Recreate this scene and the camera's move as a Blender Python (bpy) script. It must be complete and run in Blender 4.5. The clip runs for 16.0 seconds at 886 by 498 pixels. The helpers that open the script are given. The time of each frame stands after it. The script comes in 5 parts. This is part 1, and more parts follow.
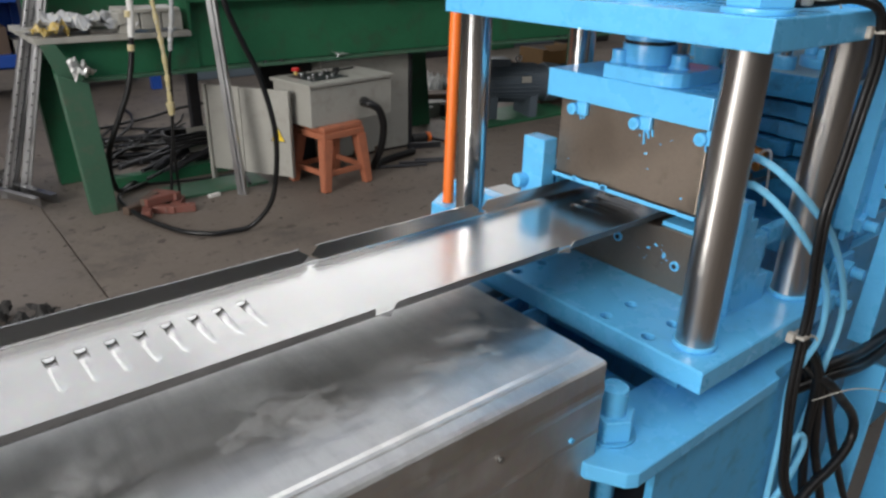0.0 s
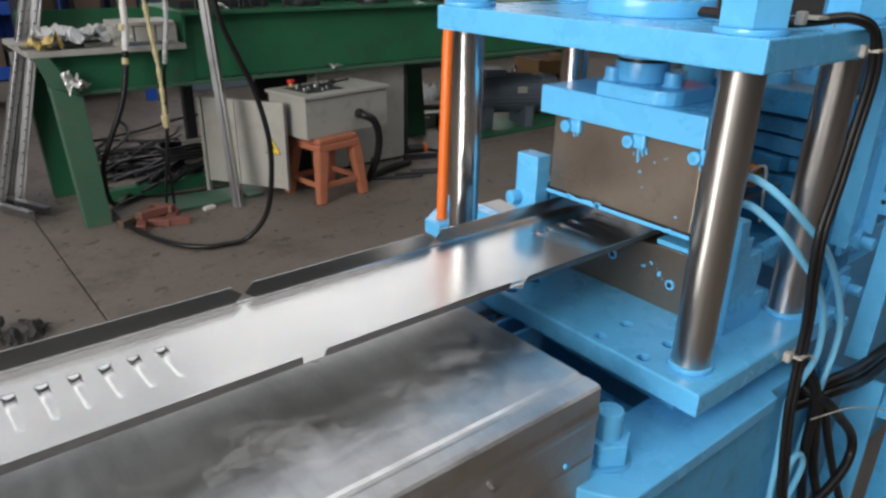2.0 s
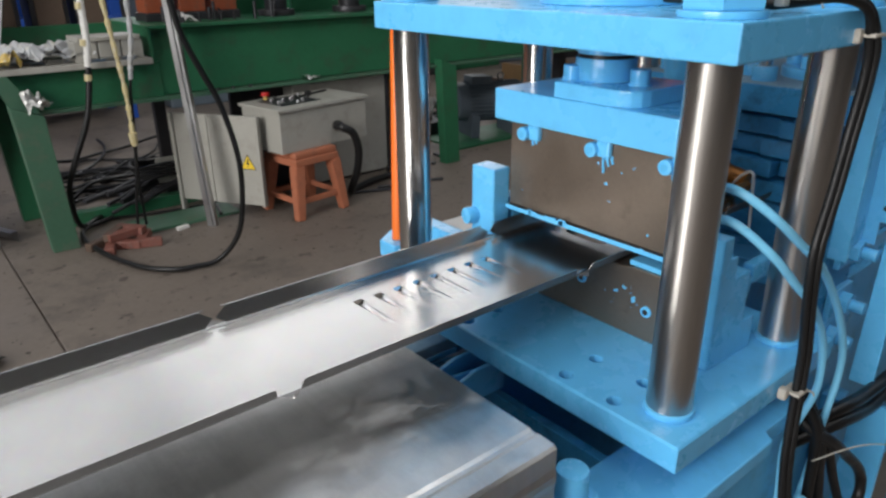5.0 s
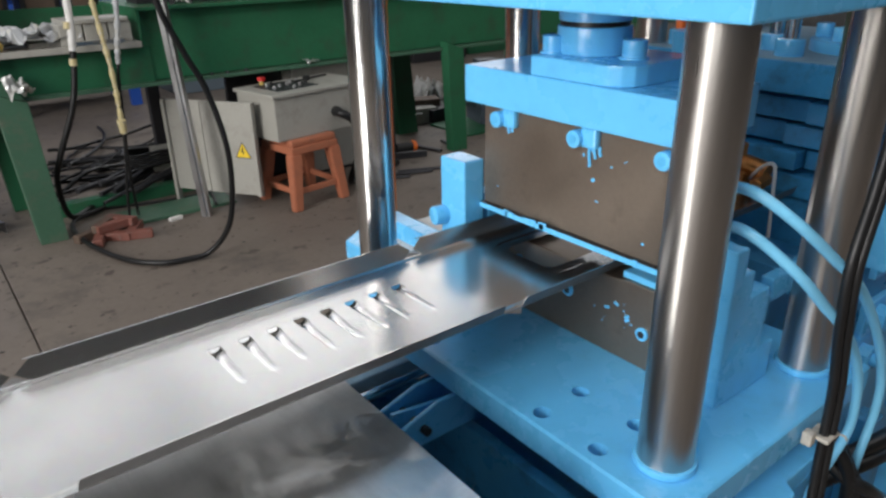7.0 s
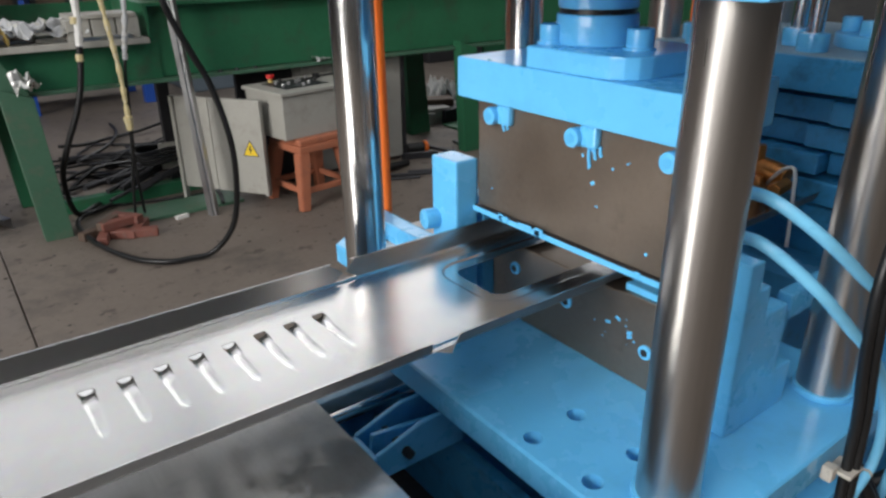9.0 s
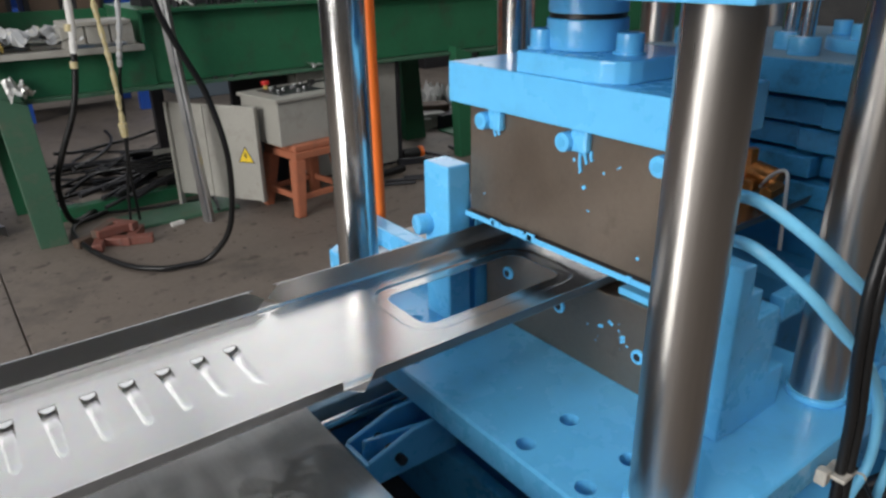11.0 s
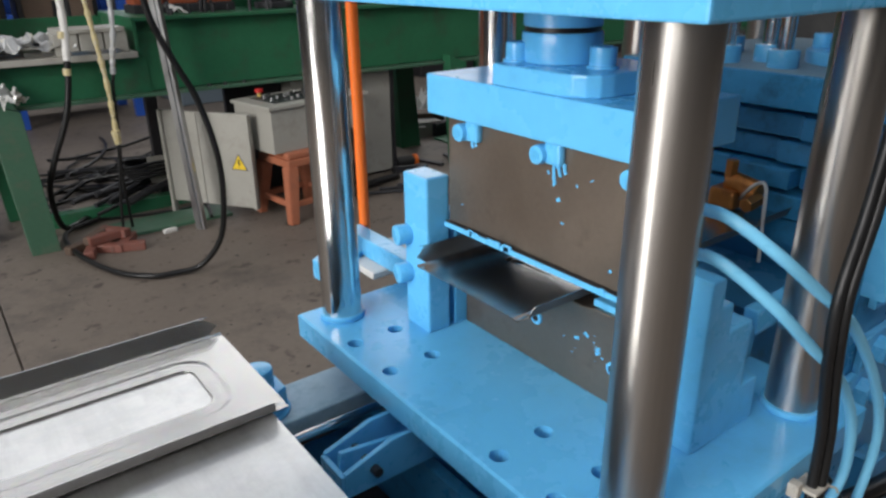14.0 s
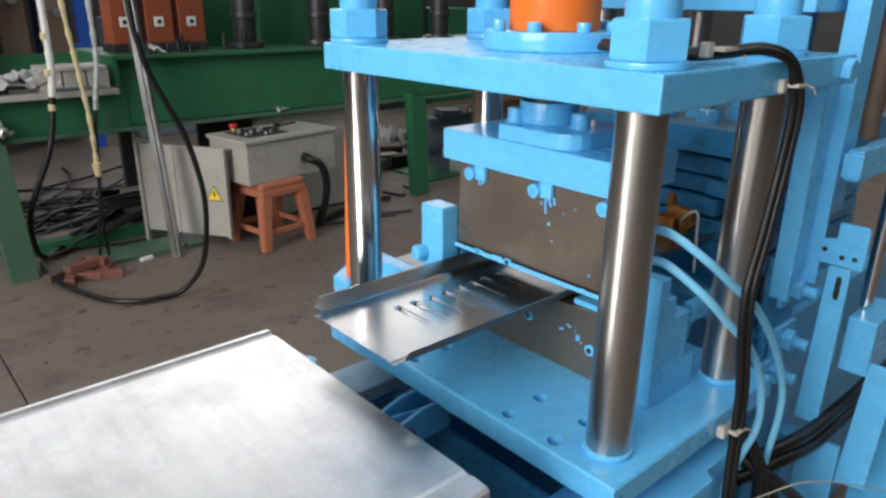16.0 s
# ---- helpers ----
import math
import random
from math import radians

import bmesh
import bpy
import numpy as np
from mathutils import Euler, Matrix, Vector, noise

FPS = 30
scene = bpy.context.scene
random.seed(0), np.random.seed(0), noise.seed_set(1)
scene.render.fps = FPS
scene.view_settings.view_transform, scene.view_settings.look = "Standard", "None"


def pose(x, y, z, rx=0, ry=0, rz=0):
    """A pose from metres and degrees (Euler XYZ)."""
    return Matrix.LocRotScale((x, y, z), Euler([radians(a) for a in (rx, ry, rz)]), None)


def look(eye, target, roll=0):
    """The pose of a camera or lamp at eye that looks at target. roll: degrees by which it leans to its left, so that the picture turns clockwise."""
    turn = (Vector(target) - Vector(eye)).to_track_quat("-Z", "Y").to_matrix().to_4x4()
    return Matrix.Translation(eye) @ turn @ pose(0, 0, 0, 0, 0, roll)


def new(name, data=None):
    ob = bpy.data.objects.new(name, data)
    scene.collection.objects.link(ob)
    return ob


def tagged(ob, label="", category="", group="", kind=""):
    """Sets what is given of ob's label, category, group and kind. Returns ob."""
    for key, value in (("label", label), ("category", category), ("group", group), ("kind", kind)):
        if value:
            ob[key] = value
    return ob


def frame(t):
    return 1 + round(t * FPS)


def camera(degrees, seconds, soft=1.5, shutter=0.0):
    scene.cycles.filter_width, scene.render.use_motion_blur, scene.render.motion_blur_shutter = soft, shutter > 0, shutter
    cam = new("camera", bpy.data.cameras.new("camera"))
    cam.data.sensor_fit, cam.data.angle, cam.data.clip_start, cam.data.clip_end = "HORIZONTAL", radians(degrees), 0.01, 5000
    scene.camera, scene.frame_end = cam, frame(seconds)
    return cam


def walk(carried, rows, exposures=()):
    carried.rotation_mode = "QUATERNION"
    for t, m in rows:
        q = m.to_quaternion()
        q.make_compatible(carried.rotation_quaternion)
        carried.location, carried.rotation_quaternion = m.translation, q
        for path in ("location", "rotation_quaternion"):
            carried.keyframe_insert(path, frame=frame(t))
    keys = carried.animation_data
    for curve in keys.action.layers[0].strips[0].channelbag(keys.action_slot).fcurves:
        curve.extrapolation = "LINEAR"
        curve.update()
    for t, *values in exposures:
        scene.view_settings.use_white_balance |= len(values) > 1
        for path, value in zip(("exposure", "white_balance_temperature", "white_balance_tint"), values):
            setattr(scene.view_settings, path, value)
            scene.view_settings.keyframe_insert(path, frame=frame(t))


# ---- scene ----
cam = camera(64.9, 16.0, soft=2.6)
METRES, EYE, TILT, LEAN, TURN = 0.975, 1.555, 0.0, 0.0, -39.0
ROWS = [
    (0.0, 0.0, 0.0, 0.0, 0.52, -23.74, -1.18),
    (0.5, -0.0002, -0.009, 0.01, 0.51, -23.1, -1.13),
    (1.0, 0.0039, -0.0002, 0.0157, 0.55, -23.15, -1.15),
    (1.5, 0.01, 0.0132, 0.0133, 0.12, -23.07, -1.2),
    (2.0, 0.0091, 0.0233, 0.0151, 0.23, -23.06, -1.02),
    (2.5, 0.0064, 0.0266, 0.0195, 0.4, -23.03, -0.84),
    (3.0, 0.0129, 0.0261, 0.0218, 0.7, -22.74, -0.48),
    (3.5, 0.0338, 0.0469, 0.0197, 0.37, -22.48, -0.22),
    (4.0, 0.0563, 0.0867, 0.0088, -0.19, -22.13, 0.03),
    (4.5, 0.0813, 0.1368, -0.0046, -0.5, -22.06, 0.41),
    (5.0, 0.1145, 0.2024, -0.0228, -0.39, -22.32, 0.48),
    (7.5, 0.219, 0.4403, -0.0821, 1.69, -23.49, 0.87),
    (8.0, 0.2265, 0.4665, -0.0937, 2.38, -23.36, 0.76),
    (8.5, 0.2425, 0.4811, -0.0989, 2.62, -23.28, 0.91),
    (9.0, 0.2487, 0.4878, -0.0971, 2.51, -23.31, 0.75),
    (11.5, 0.2563, 0.4906, -0.0995, 2.1, -22.81, 0.94),
    (12.0, 0.2514, 0.4879, -0.1017, 1.96, -22.8, 0.73),
    (12.5, 0.2502, 0.4854, -0.0998, 1.81, -22.77, 0.62),
    (13.0, 0.2706, 0.4927, -0.0978, 1.92, -22.71, 0.63),
    (13.5, 0.2832, 0.4967, -0.0981, 1.98, -22.54, 0.86),
    (14.0, 0.2858, 0.4922, -0.0923, 2.06, -22.3, 0.7),
    (14.5, 0.2597, 0.4769, -0.0917, 1.7, -22.1, 0.59),
    (15.0, 0.2579, 0.4587, -0.0866, 1.54, -22.08, 0.52),
    (15.5, 0.2241, 0.3626, -0.0532, 0.1, -21.31, -0.26),
    (16.0, 0.167, 0.1989, -0.0054, -2.2, -19.85, -0.51),
]
walk(cam, [(t, pose(0, 0, EYE, TILT, LEAN, TURN) @ pose(METRES * x, METRES * y, METRES * z, 90 + pitch, roll, yaw)) for t, x, y, z, yaw, pitch, roll in ROWS], [(0.0, -0.06), (1.0, -0.08), (2.5, -0.14), (4.5, -0.10), (7.5, 0.04), (8.5, 0.06), (9.0, 0.03), (11.5, -0.10), (12.5, -0.10), (13.5, -0.03), (14.0, 0.0), (15.5, 0.04), (16.0, 0.0)])

# ---- daylight of the hall: assumed overcast sky through unseen west window, window band and roof lights ----
world = bpy.data.worlds.new("sky")
scene.world = world
world.use_nodes = True
sky = world.node_tree.nodes.new("ShaderNodeTexSky")
sky.sky_type, sky.sun_disc = "NISHITA", False
sky.sun_elevation, sky.sun_rotation = radians(38), radians(250)
back = world.node_tree.nodes["Background"]
back.inputs["Strength"].default_value = 0.08
world.node_tree.links.new(sky.outputs["Color"], back.inputs["Color"])


def day_lamp(name, at, target, width, height, watts, color=(1.0, 0.98, 0.955)):
    lamp = bpy.data.lights.new(name, "AREA")
    lamp.shape, lamp.size, lamp.size_y, lamp.energy, lamp.color = "RECTANGLE", width, height, watts, color
    ob = new(name, lamp)
    ob.matrix_world = look(at, target)
    return ob


# The first two roof strips are unseen fill, added to brighten press and table.
SKY = ((-3.6, -1.0), (0.6, 2.4), (4.8, 6.8), (7.2, 9.2), (9.6, 11.6))
day_lamp("west_window_daylight", (-7.9, -0.5, 4.3), (0, -0.5, 4.3), 6.0, 5.2, 1180)
day_lamp("window_daylight", (-2.0, 11.95, 5.2), (-2.0, 0, 5.2), 9.0, 3.8, 140)
day_lamp("open_window_daylight", (7.4, 11.95, 5.2), (7.4, 0, 5.2), 9.6, 3.8, 260)
for (a, b), x, wide, watts in zip((*SKY, SKY[4]), (3.0, 3.0, 3.0, 3.0, -2.0, 8.0), (20.0, 20.0, 20.0, 20.0, 9.0, 10.0), (350, 180, 60, 50, 95, 135)):
    day_lamp("roof_day_and_fill", (x, (a + b) / 2, 7.49), (x, (a + b) / 2, 0), wide, b - a, watts)


# ---- materials ----
def nodes_of(name):
    m = bpy.data.materials.new(name)
    m.use_nodes = True
    t = m.node_tree
    return m, t, t.nodes["Principled BSDF"]


def noise_node(t, scale, detail=4.0, rough=0.6, stretch=(1, 1, 1), space="Object"):
    co = t.nodes.new("ShaderNodeTexCoord")
    mp = t.nodes.new("ShaderNodeMapping")
    mp.inputs["Scale"].default_value = stretch
    n = t.nodes.new("ShaderNodeTexNoise")
    n.inputs["Scale"].default_value, n.inputs["Detail"].default_value, n.inputs["Roughness"].default_value = scale, detail, rough
    t.links.new(co.outputs[space], mp.inputs["Vector"])
    t.links.new(mp.outputs["Vector"], n.inputs["Vector"])
    return n


def ramp_node(t, source, stops):
    r = t.nodes.new("ShaderNodeValToRGB")
    e = r.color_ramp.elements
    while len(e) < len(stops):
        e.new(0.5)
    for el, (p, c) in zip(e, stops):
        el.position = p
        el.color = (c, c, c, 1) if isinstance(c, (int, float)) else (*c, 1)
    t.links.new(source, r.inputs["Fac"])
    return r


def mix_node(t, fac, a, b, blend="MIX"):
    m = t.nodes.new("ShaderNodeMix")
    m.data_type, m.blend_type = "RGBA", blend
    for slot, v in ((0, fac), (6, a), (7, b)):
        if isinstance(v, (int, float)):
            m.inputs[slot].default_value = v
        elif isinstance(v, tuple):
            m.inputs[slot].default_value = (*v, 1)
        else:
            t.links.new(v, m.inputs[slot])
    return m.outputs[2]


def bump_node(t, b, source, strength, distance=0.002):
    n = t.nodes.new("ShaderNodeBump")
    n.inputs["Strength"].default_value, n.inputs["Distance"].default_value = strength, distance
    t.links.new(source, n.inputs["Height"])
    t.links.new(n.outputs["Normal"], b.inputs["Normal"])


def surface(name, base, rough=0.5, metal=0.0, vary=0.12, stain=None, scale=6.0, grain=120.0, bump=0.1, dirt=0.0, coat=0.0, stretch=(1, 1, 1), rough_vary=0.1, spec=0.5, spots=None):
    """Base colour varied at two scales, an optional stain colour in patches, uneven gloss and fine relief."""
    m, t, b = nodes_of(name)
    big = noise_node(t, scale, 5, 0.65, stretch)
    fine = noise_node(t, grain, 3, 0.6, stretch)
    lo, hi = tuple(c * (1 - vary) for c in base), tuple(min(1, c * (1 + vary)) for c in base)
    col = mix_node(t, big.outputs["Fac"], lo, hi)
    col = mix_node(t, 0.25 * min(1, vary * 4), col, ramp_node(t, fine.outputs["Fac"], [(0.3, 0.35), (0.7, 0.65)]).outputs["Color"], "OVERLAY")
    if stain:
        patch = noise_node(t, scale * 1.7, 8, 0.7, stretch)
        mask = ramp_node(t, patch.outputs["Fac"], [(0.52, 0.0), (0.68, dirt)])
        col = mix_node(t, mask.outputs["Color"], col, stain)
    if spots:
        for size, a, b_ in ((9.0, 0.62, 0.70), (26.0, 0.66, 0.72)):
            fleck = noise_node(t, size, 3, 0.55, stretch)
            col = mix_node(t, ramp_node(t, fleck.outputs["Fac"], [(a, 0.0), (b_, 0.75)]).outputs["Color"], col, spots)
    t.links.new(col, b.inputs["Base Color"])
    b.inputs["Metallic"].default_value = metal
    b.inputs["Coat Weight"].default_value = coat
    b.inputs["Coat Roughness"].default_value = 0.1
    b.inputs["Specular IOR Level"].default_value = spec
    r = ramp_node(t, big.outputs["Fac"], [(0.3, max(0.02, rough - rough_vary)), (0.7, min(1, rough + rough_vary))])
    t.links.new(r.outputs["Color"], b.inputs["Roughness"])
    if bump:
        bump_node(t, b, fine.outputs["Fac"], bump, 0.001)
    return m


BLUE = surface("blue_machine_paint", (0.118, 0.475, 0.82), 0.3, vary=0.07, stain=(0.06, 0.24, 0.42), dirt=0.25, scale=7, grain=60, bump=0.06, coat=0.25, spec=0.4)
BLUE_DUST = surface("dusty_blue_paint", (0.22, 0.33, 0.40), 0.6, vary=0.2, stain=(0.08, 0.2, 0.3), dirt=0.7, scale=14, grain=80)
# BLUE deepened: the shade behind the front press put into the paint, plus stains.
BLUE_SHADE = surface("shade_deepened_blue_paint", (0.045, 0.26, 0.50), 0.3, vary=0.15, stain=(0.02, 0.06, 0.1), dirt=0.6, scale=9, grain=70, bump=0.15, spec=0.35)
BRASS = surface("oily_brass", (0.42, 0.17, 0.045), 0.4, 0.7, vary=0.25, stain=(0.08, 0.04, 0.02), dirt=0.7, scale=22, grain=120)
# Darker BLUE for low and inner parts: shade in the colour, grime besides.
BLUE_DARK = surface("shaded_grimy_blue_paint", (0.085, 0.385, 0.68), 0.36, vary=0.1, stain=(0.05, 0.15, 0.24), dirt=0.5, scale=9, grain=70, bump=0.15, spec=0.35)
GREEN = surface("green_machine_paint", (0.022, 0.115, 0.055), 0.42, vary=0.2, stain=(0.05, 0.055, 0.04), dirt=0.5, scale=3, grain=60, bump=0.1, spec=0.3)
GREEN_FADED = surface("faded_green_paint", (0.045, 0.115, 0.07), 0.55, vary=0.15, stain=(0.11, 0.11, 0.08), dirt=0.6, scale=5, grain=60, bump=0.1)
FADED = surface("thin_whitish_blue_paint", (0.34, 0.50, 0.60), 0.45, vary=0.15, stain=(0.16, 0.30, 0.40), dirt=0.6, scale=9, grain=60, bump=0.1)
CHROME = surface("polished_guide_steel", (0.66, 0.655, 0.65), 0.17, 1.0, vary=0.05, scale=10, grain=200, bump=0.02, rough_vary=0.03)
BRUSHED = surface("brushed_guide_steel", (0.47, 0.45, 0.43), 0.31, 1.0, vary=0.1, scale=9, grain=160, bump=0.06, rough_vary=0.06, stretch=(1, 1, 0.05))
DIE = surface("oiled_tool_steel", (0.27, 0.22, 0.178), 0.4, 0.85, vary=0.12, stain=(0.13, 0.095, 0.07), dirt=0.5, scale=5, grain=120, bump=0.05)
DARK = surface("dark_greasy_steel", (0.05, 0.05, 0.055), 0.45, 0.6, vary=0.3, scale=12, grain=90)
CONCRETE = surface("worn_concrete", (0.15, 0.125, 0.104), 0.58, spots=(0.05, 0.04, 0.033), vary=0.22, stain=(0.06, 0.053, 0.048), dirt=0.7, scale=1.1, grain=38, bump=0.2, rough_vary=0.16, spec=0.3)
RUBBER = surface("black_rubber", (0.009, 0.009, 0.0095), 0.4, vary=0.2, scale=20, grain=200, spec=0.35)
HOSE_BLUE = surface("sky_blue_hose", (0.20, 0.58, 0.86), 0.35, vary=0.05, scale=20, grain=200, bump=0.03)
ORANGE = surface("orange_paint", (0.83, 0.17, 0.02), 0.4, vary=0.06, scale=10, grain=100)
GREY = surface("grey_enamel", (0.35, 0.34, 0.305), 0.42, vary=0.08, stain=(0.2, 0.18, 0.15), dirt=0.4, scale=5, grain=80, bump=0.08)
STOOL = surface("sun_bleached_orange_plastic", (0.40, 0.14, 0.075), 0.5, vary=0.12, stain=(0.22, 0.1, 0.07), dirt=0.5, scale=12, grain=90)
TIE = surface("grubby_nylon", (0.42, 0.39, 0.34), 0.55, vary=0.2, stain=(0.15, 0.13, 0.11), dirt=0.7, scale=60, grain=200)
WHITE = surface("dull_white_plastic", (0.66, 0.65, 0.62), 0.6, vary=0.1, scale=15, grain=100)
TAPE = surface("soiled_cream_tape", (0.50, 0.42, 0.22), 0.55, vary=0.25, stain=(0.5, 0.48, 0.43), dirt=1.0, scale=30, grain=60)
YELLOW = surface("yellow_tape", (0.50, 0.36, 0.09), 0.5, vary=0.25, stain=(0.60, 0.58, 0.52), dirt=1.0, scale=38, grain=60)
SIGN = surface("warning_yellow", (0.8, 0.56, 0.03), 0.5, vary=0.04, scale=10)
BLACK = surface("black_print", (0.015, 0.015, 0.015), 0.5, vary=0.1, scale=10)
RED = surface("red_plastic", (0.5, 0.02, 0.02), 0.4, vary=0.06, scale=10)
BRICKRED = surface("rusty_red_lead_paint", (0.175, 0.062, 0.045), 0.65, vary=0.25, stain=(0.12, 0.09, 0.08), dirt=0.7, scale=18, grain=80)
CARD = surface("brown_cardboard", (0.36, 0.21, 0.09), 0.8, vary=0.15, scale=12, grain=60)
RUST = surface("rust_brown_steel", (0.11, 0.075, 0.055), 0.7, 0.2, vary=0.3, scale=14, grain=60)
MOTOR = surface("blue_grey_motor_paint", (0.09, 0.115, 0.14), 0.5, vary=0.15, scale=10, grain=60)
RACKBLUE = surface("ultramarine_paint", (0.012, 0.06, 0.30), 0.45, vary=0.12, scale=8, grain=60)
FOIL = surface("crumpled_foil", (0.6, 0.6, 0.58), 0.3, 0.8, vary=0.2, scale=30, grain=120)
FILM = surface("dirty_clear_film", (0.38, 0.39, 0.40), 0.35, vary=0.2, stain=(0.4, 0.34, 0.15), dirt=0.5, scale=20, grain=100)
RAG = surface("blackened_rag", (0.03, 0.028, 0.026), 0.9, vary=0.4, scale=20, grain=100)
GRIT = surface("dark_grit", (0.07, 0.06, 0.052), 0.8, vary=0.5, scale=8, grain=60)
# Orange darkened to hold the roll stands' shade in the colour; grime patches over.
ORANGE_DULL = surface("shade_darkened_orange_paint", (0.24, 0.055, 0.02), 0.55, vary=0.2, stain=(0.1, 0.06, 0.04), dirt=0.7, scale=9, grain=60)
WALL = surface("dusty_plaster", (0.045, 0.045, 0.045), 0.85, vary=0.2, stain=(0.08, 0.08, 0.075), dirt=0.5, scale=0.7, grain=30)
ROOF = surface("grey_roof_sheet", (0.08, 0.083, 0.086), 0.6, vary=0.12, scale=1.0, grain=30)


def sheet_steel(name, base, rough, patch_rough, spangle, scale, ripple=0.03, smudge=0.0):
    """Galvanised sheet: crystals, rubbed patches that are duller, long faint scuffs."""
    m, t, b = nodes_of(name)
    co = t.nodes.new("ShaderNodeTexCoord")
    v = t.nodes.new("ShaderNodeTexVoronoi")
    v.inputs["Scale"].default_value = spangle
    t.links.new(co.outputs["Object"], v.inputs["Vector"])
    patch = noise_node(t, scale, 6, 0.7)
    scuff = noise_node(t, scale * 0.8, 7, 0.72, (0.7, 1.2, 1))
    col = mix_node(t, patch.outputs["Fac"], tuple(c * 0.86 for c in base), tuple(min(1, c * 1.1) for c in base))
    col = mix_node(t, 0.03, col, v.outputs["Color"], "OVERLAY")
    if smudge:
        film = noise_node(t, 3.2, 7, 0.72, (1.3, 0.8, 1))
        col = mix_node(t, ramp_node(t, film.outputs["Fac"], [(0.50, 0.0), (0.62, smudge)]).outputs["Color"], col, (0.30, 0.295, 0.285))
        chalk = noise_node(t, 6.5, 8, 0.78, (1.0, 1.4, 1))
        rubbed = ramp_node(t, chalk.outputs["Fac"], [(0.49, 0.0), (0.60, smudge * 0.9), (0.70, smudge * 1.3)]).outputs["Color"]
        col = mix_node(t, rubbed, col, (0.52, 0.54, 0.56))
        wipe = noise_node(t, 3.5, 5, 0.7, (11, 1.2, 1))
        col = mix_node(t, ramp_node(t, wipe.outputs["Fac"], [(0.46, 0.0), (0.64, 0.14)]).outputs["Color"], col, (0.40, 0.39, 0.38))
        bare = t.nodes.new("ShaderNodeInvert")
        t.links.new(rubbed, bare.inputs["Color"])
        t.links.new(bare.outputs["Color"], b.inputs["Metallic"])
    t.links.new(col, b.inputs["Base Color"])
    if not smudge:
        b.inputs["Metallic"].default_value = 1.0
    mask = ramp_node(t, scuff.outputs["Fac"], [(0.42, rough), (0.66, patch_rough)])
    t.links.new(mask.outputs["Color"], b.inputs["Roughness"])
    wave = noise_node(t, 5.0, 2, 0.5)
    bump_node(t, b, wave.outputs["Fac"], ripple, 0.004)
    return m


SHEET = sheet_steel("bright_zinc_sheet", (0.56, 0.555, 0.545), 0.22, 0.27, 140, 9, 0.012)
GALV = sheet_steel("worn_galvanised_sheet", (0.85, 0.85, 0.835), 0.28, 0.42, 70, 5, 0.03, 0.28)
# Table sides: rougher, darker zinc with the floor's brown reflection put into the colour.
GALV_DULL = sheet_steel("dull_floor_tinted_galvanised_sheet", (0.52, 0.50, 0.475), 0.42, 0.58, 70, 5, 0.03, 0.3)
ZINC = sheet_steel("zinc_profile", (0.42, 0.42, 0.425), 0.28, 0.42, 120, 9)


# ---- mesh helpers: all in world metres, parts are moved under their thing ----
PLACE = {}


def thing(name, at, label, category, group="", kind=""):
    ob = new(name)
    ob.empty_display_size = 0.1
    ob.location = at
    PLACE[ob] = Vector(at)
    return tagged(ob, label, category, group, kind)


def link_mesh(name, bm, material, smooth=False):
    me = bpy.data.meshes.new(name)
    lo = Vector([min(v.co[i] for v in bm.verts) for i in range(3)])
    hi = Vector([max(v.co[i] for v in bm.verts) for i in range(3)])
    at = Vector(((lo.x + hi.x) / 2, (lo.y + hi.y) / 2, lo.z))
    bmesh.ops.translate(bm, verts=bm.verts, vec=-at)
    bmesh.ops.recalc_face_normals(bm, faces=bm.faces)
    for f in bm.faces:
        f.smooth = smooth
    bm.to_mesh(me)
    bm.free()
    if smooth:
        me.set_sharp_from_angle(angle=radians(38))
    me.materials.append(material)
    return new(name, me), at


def part(name, bm, material, parent, label="", smooth=False):
    ob, at = link_mesh(name, bm, material, smooth)
    ob.parent = parent
    ob.location = at - PLACE[parent]
    PLACE[ob] = at
    return tagged(ob, label)


def single(name, bm, material, label, category, group="", kind="", smooth=False):
    ob, at = link_mesh(name, bm, material, smooth)
    ob.location = at
    PLACE[ob] = at
    return tagged(ob, label, category, group, kind)


def box(x0, x1, y0, y1, z0, z1, bevel=0.003, bm=None, turn=None):
    own = bmesh.new()
    bmesh.ops.create_cube(own, size=1)
    bmesh.ops.scale(own, vec=(x1 - x0, y1 - y0, z1 - z0), verts=own.verts)
    if bevel:
        bmesh.ops.bevel(own, geom=own.edges[:], offset=bevel, segments=2, affect="EDGES", profile=0.6)
    if turn is not None:
        bmesh.ops.transform(own, matrix=turn, verts=own.verts)
    bmesh.ops.translate(own, verts=own.verts, vec=((x0 + x1) / 2, (y0 + y1) / 2, (z0 + z1) / 2))
    return join(bm, own)


def join(bm, own):
    if bm is None:
        return own
    me = bpy.data.meshes.new("tmp")
    own.to_mesh(me)
    own.free()
    bm.from_mesh(me)
    bpy.data.meshes.remove(me)
    return bm


def rod(a, b, r, r2=None, sides=32, bevel=0.0, bm=None):
    a, b = Vector(a), Vector(b)
    own = bmesh.new()
    d = b - a
    bmesh.ops.create_cone(own, cap_ends=True, segments=sides, radius1=r, radius2=r if r2 is None else r2, depth=d.length)
    if bevel:
        rims = [e for e in own.edges if any(len(f.verts) > 4 for f in e.link_faces)]
        bmesh.ops.bevel(own, geom=rims, offset=bevel, segments=2, affect="EDGES", profile=0.6)
    bmesh.ops.transform(own, matrix=Matrix.Translation((a + b) / 2) @ d.to_track_quat("Z", "Y").to_matrix().to_4x4(), verts=own.verts)
    return join(bm, own)


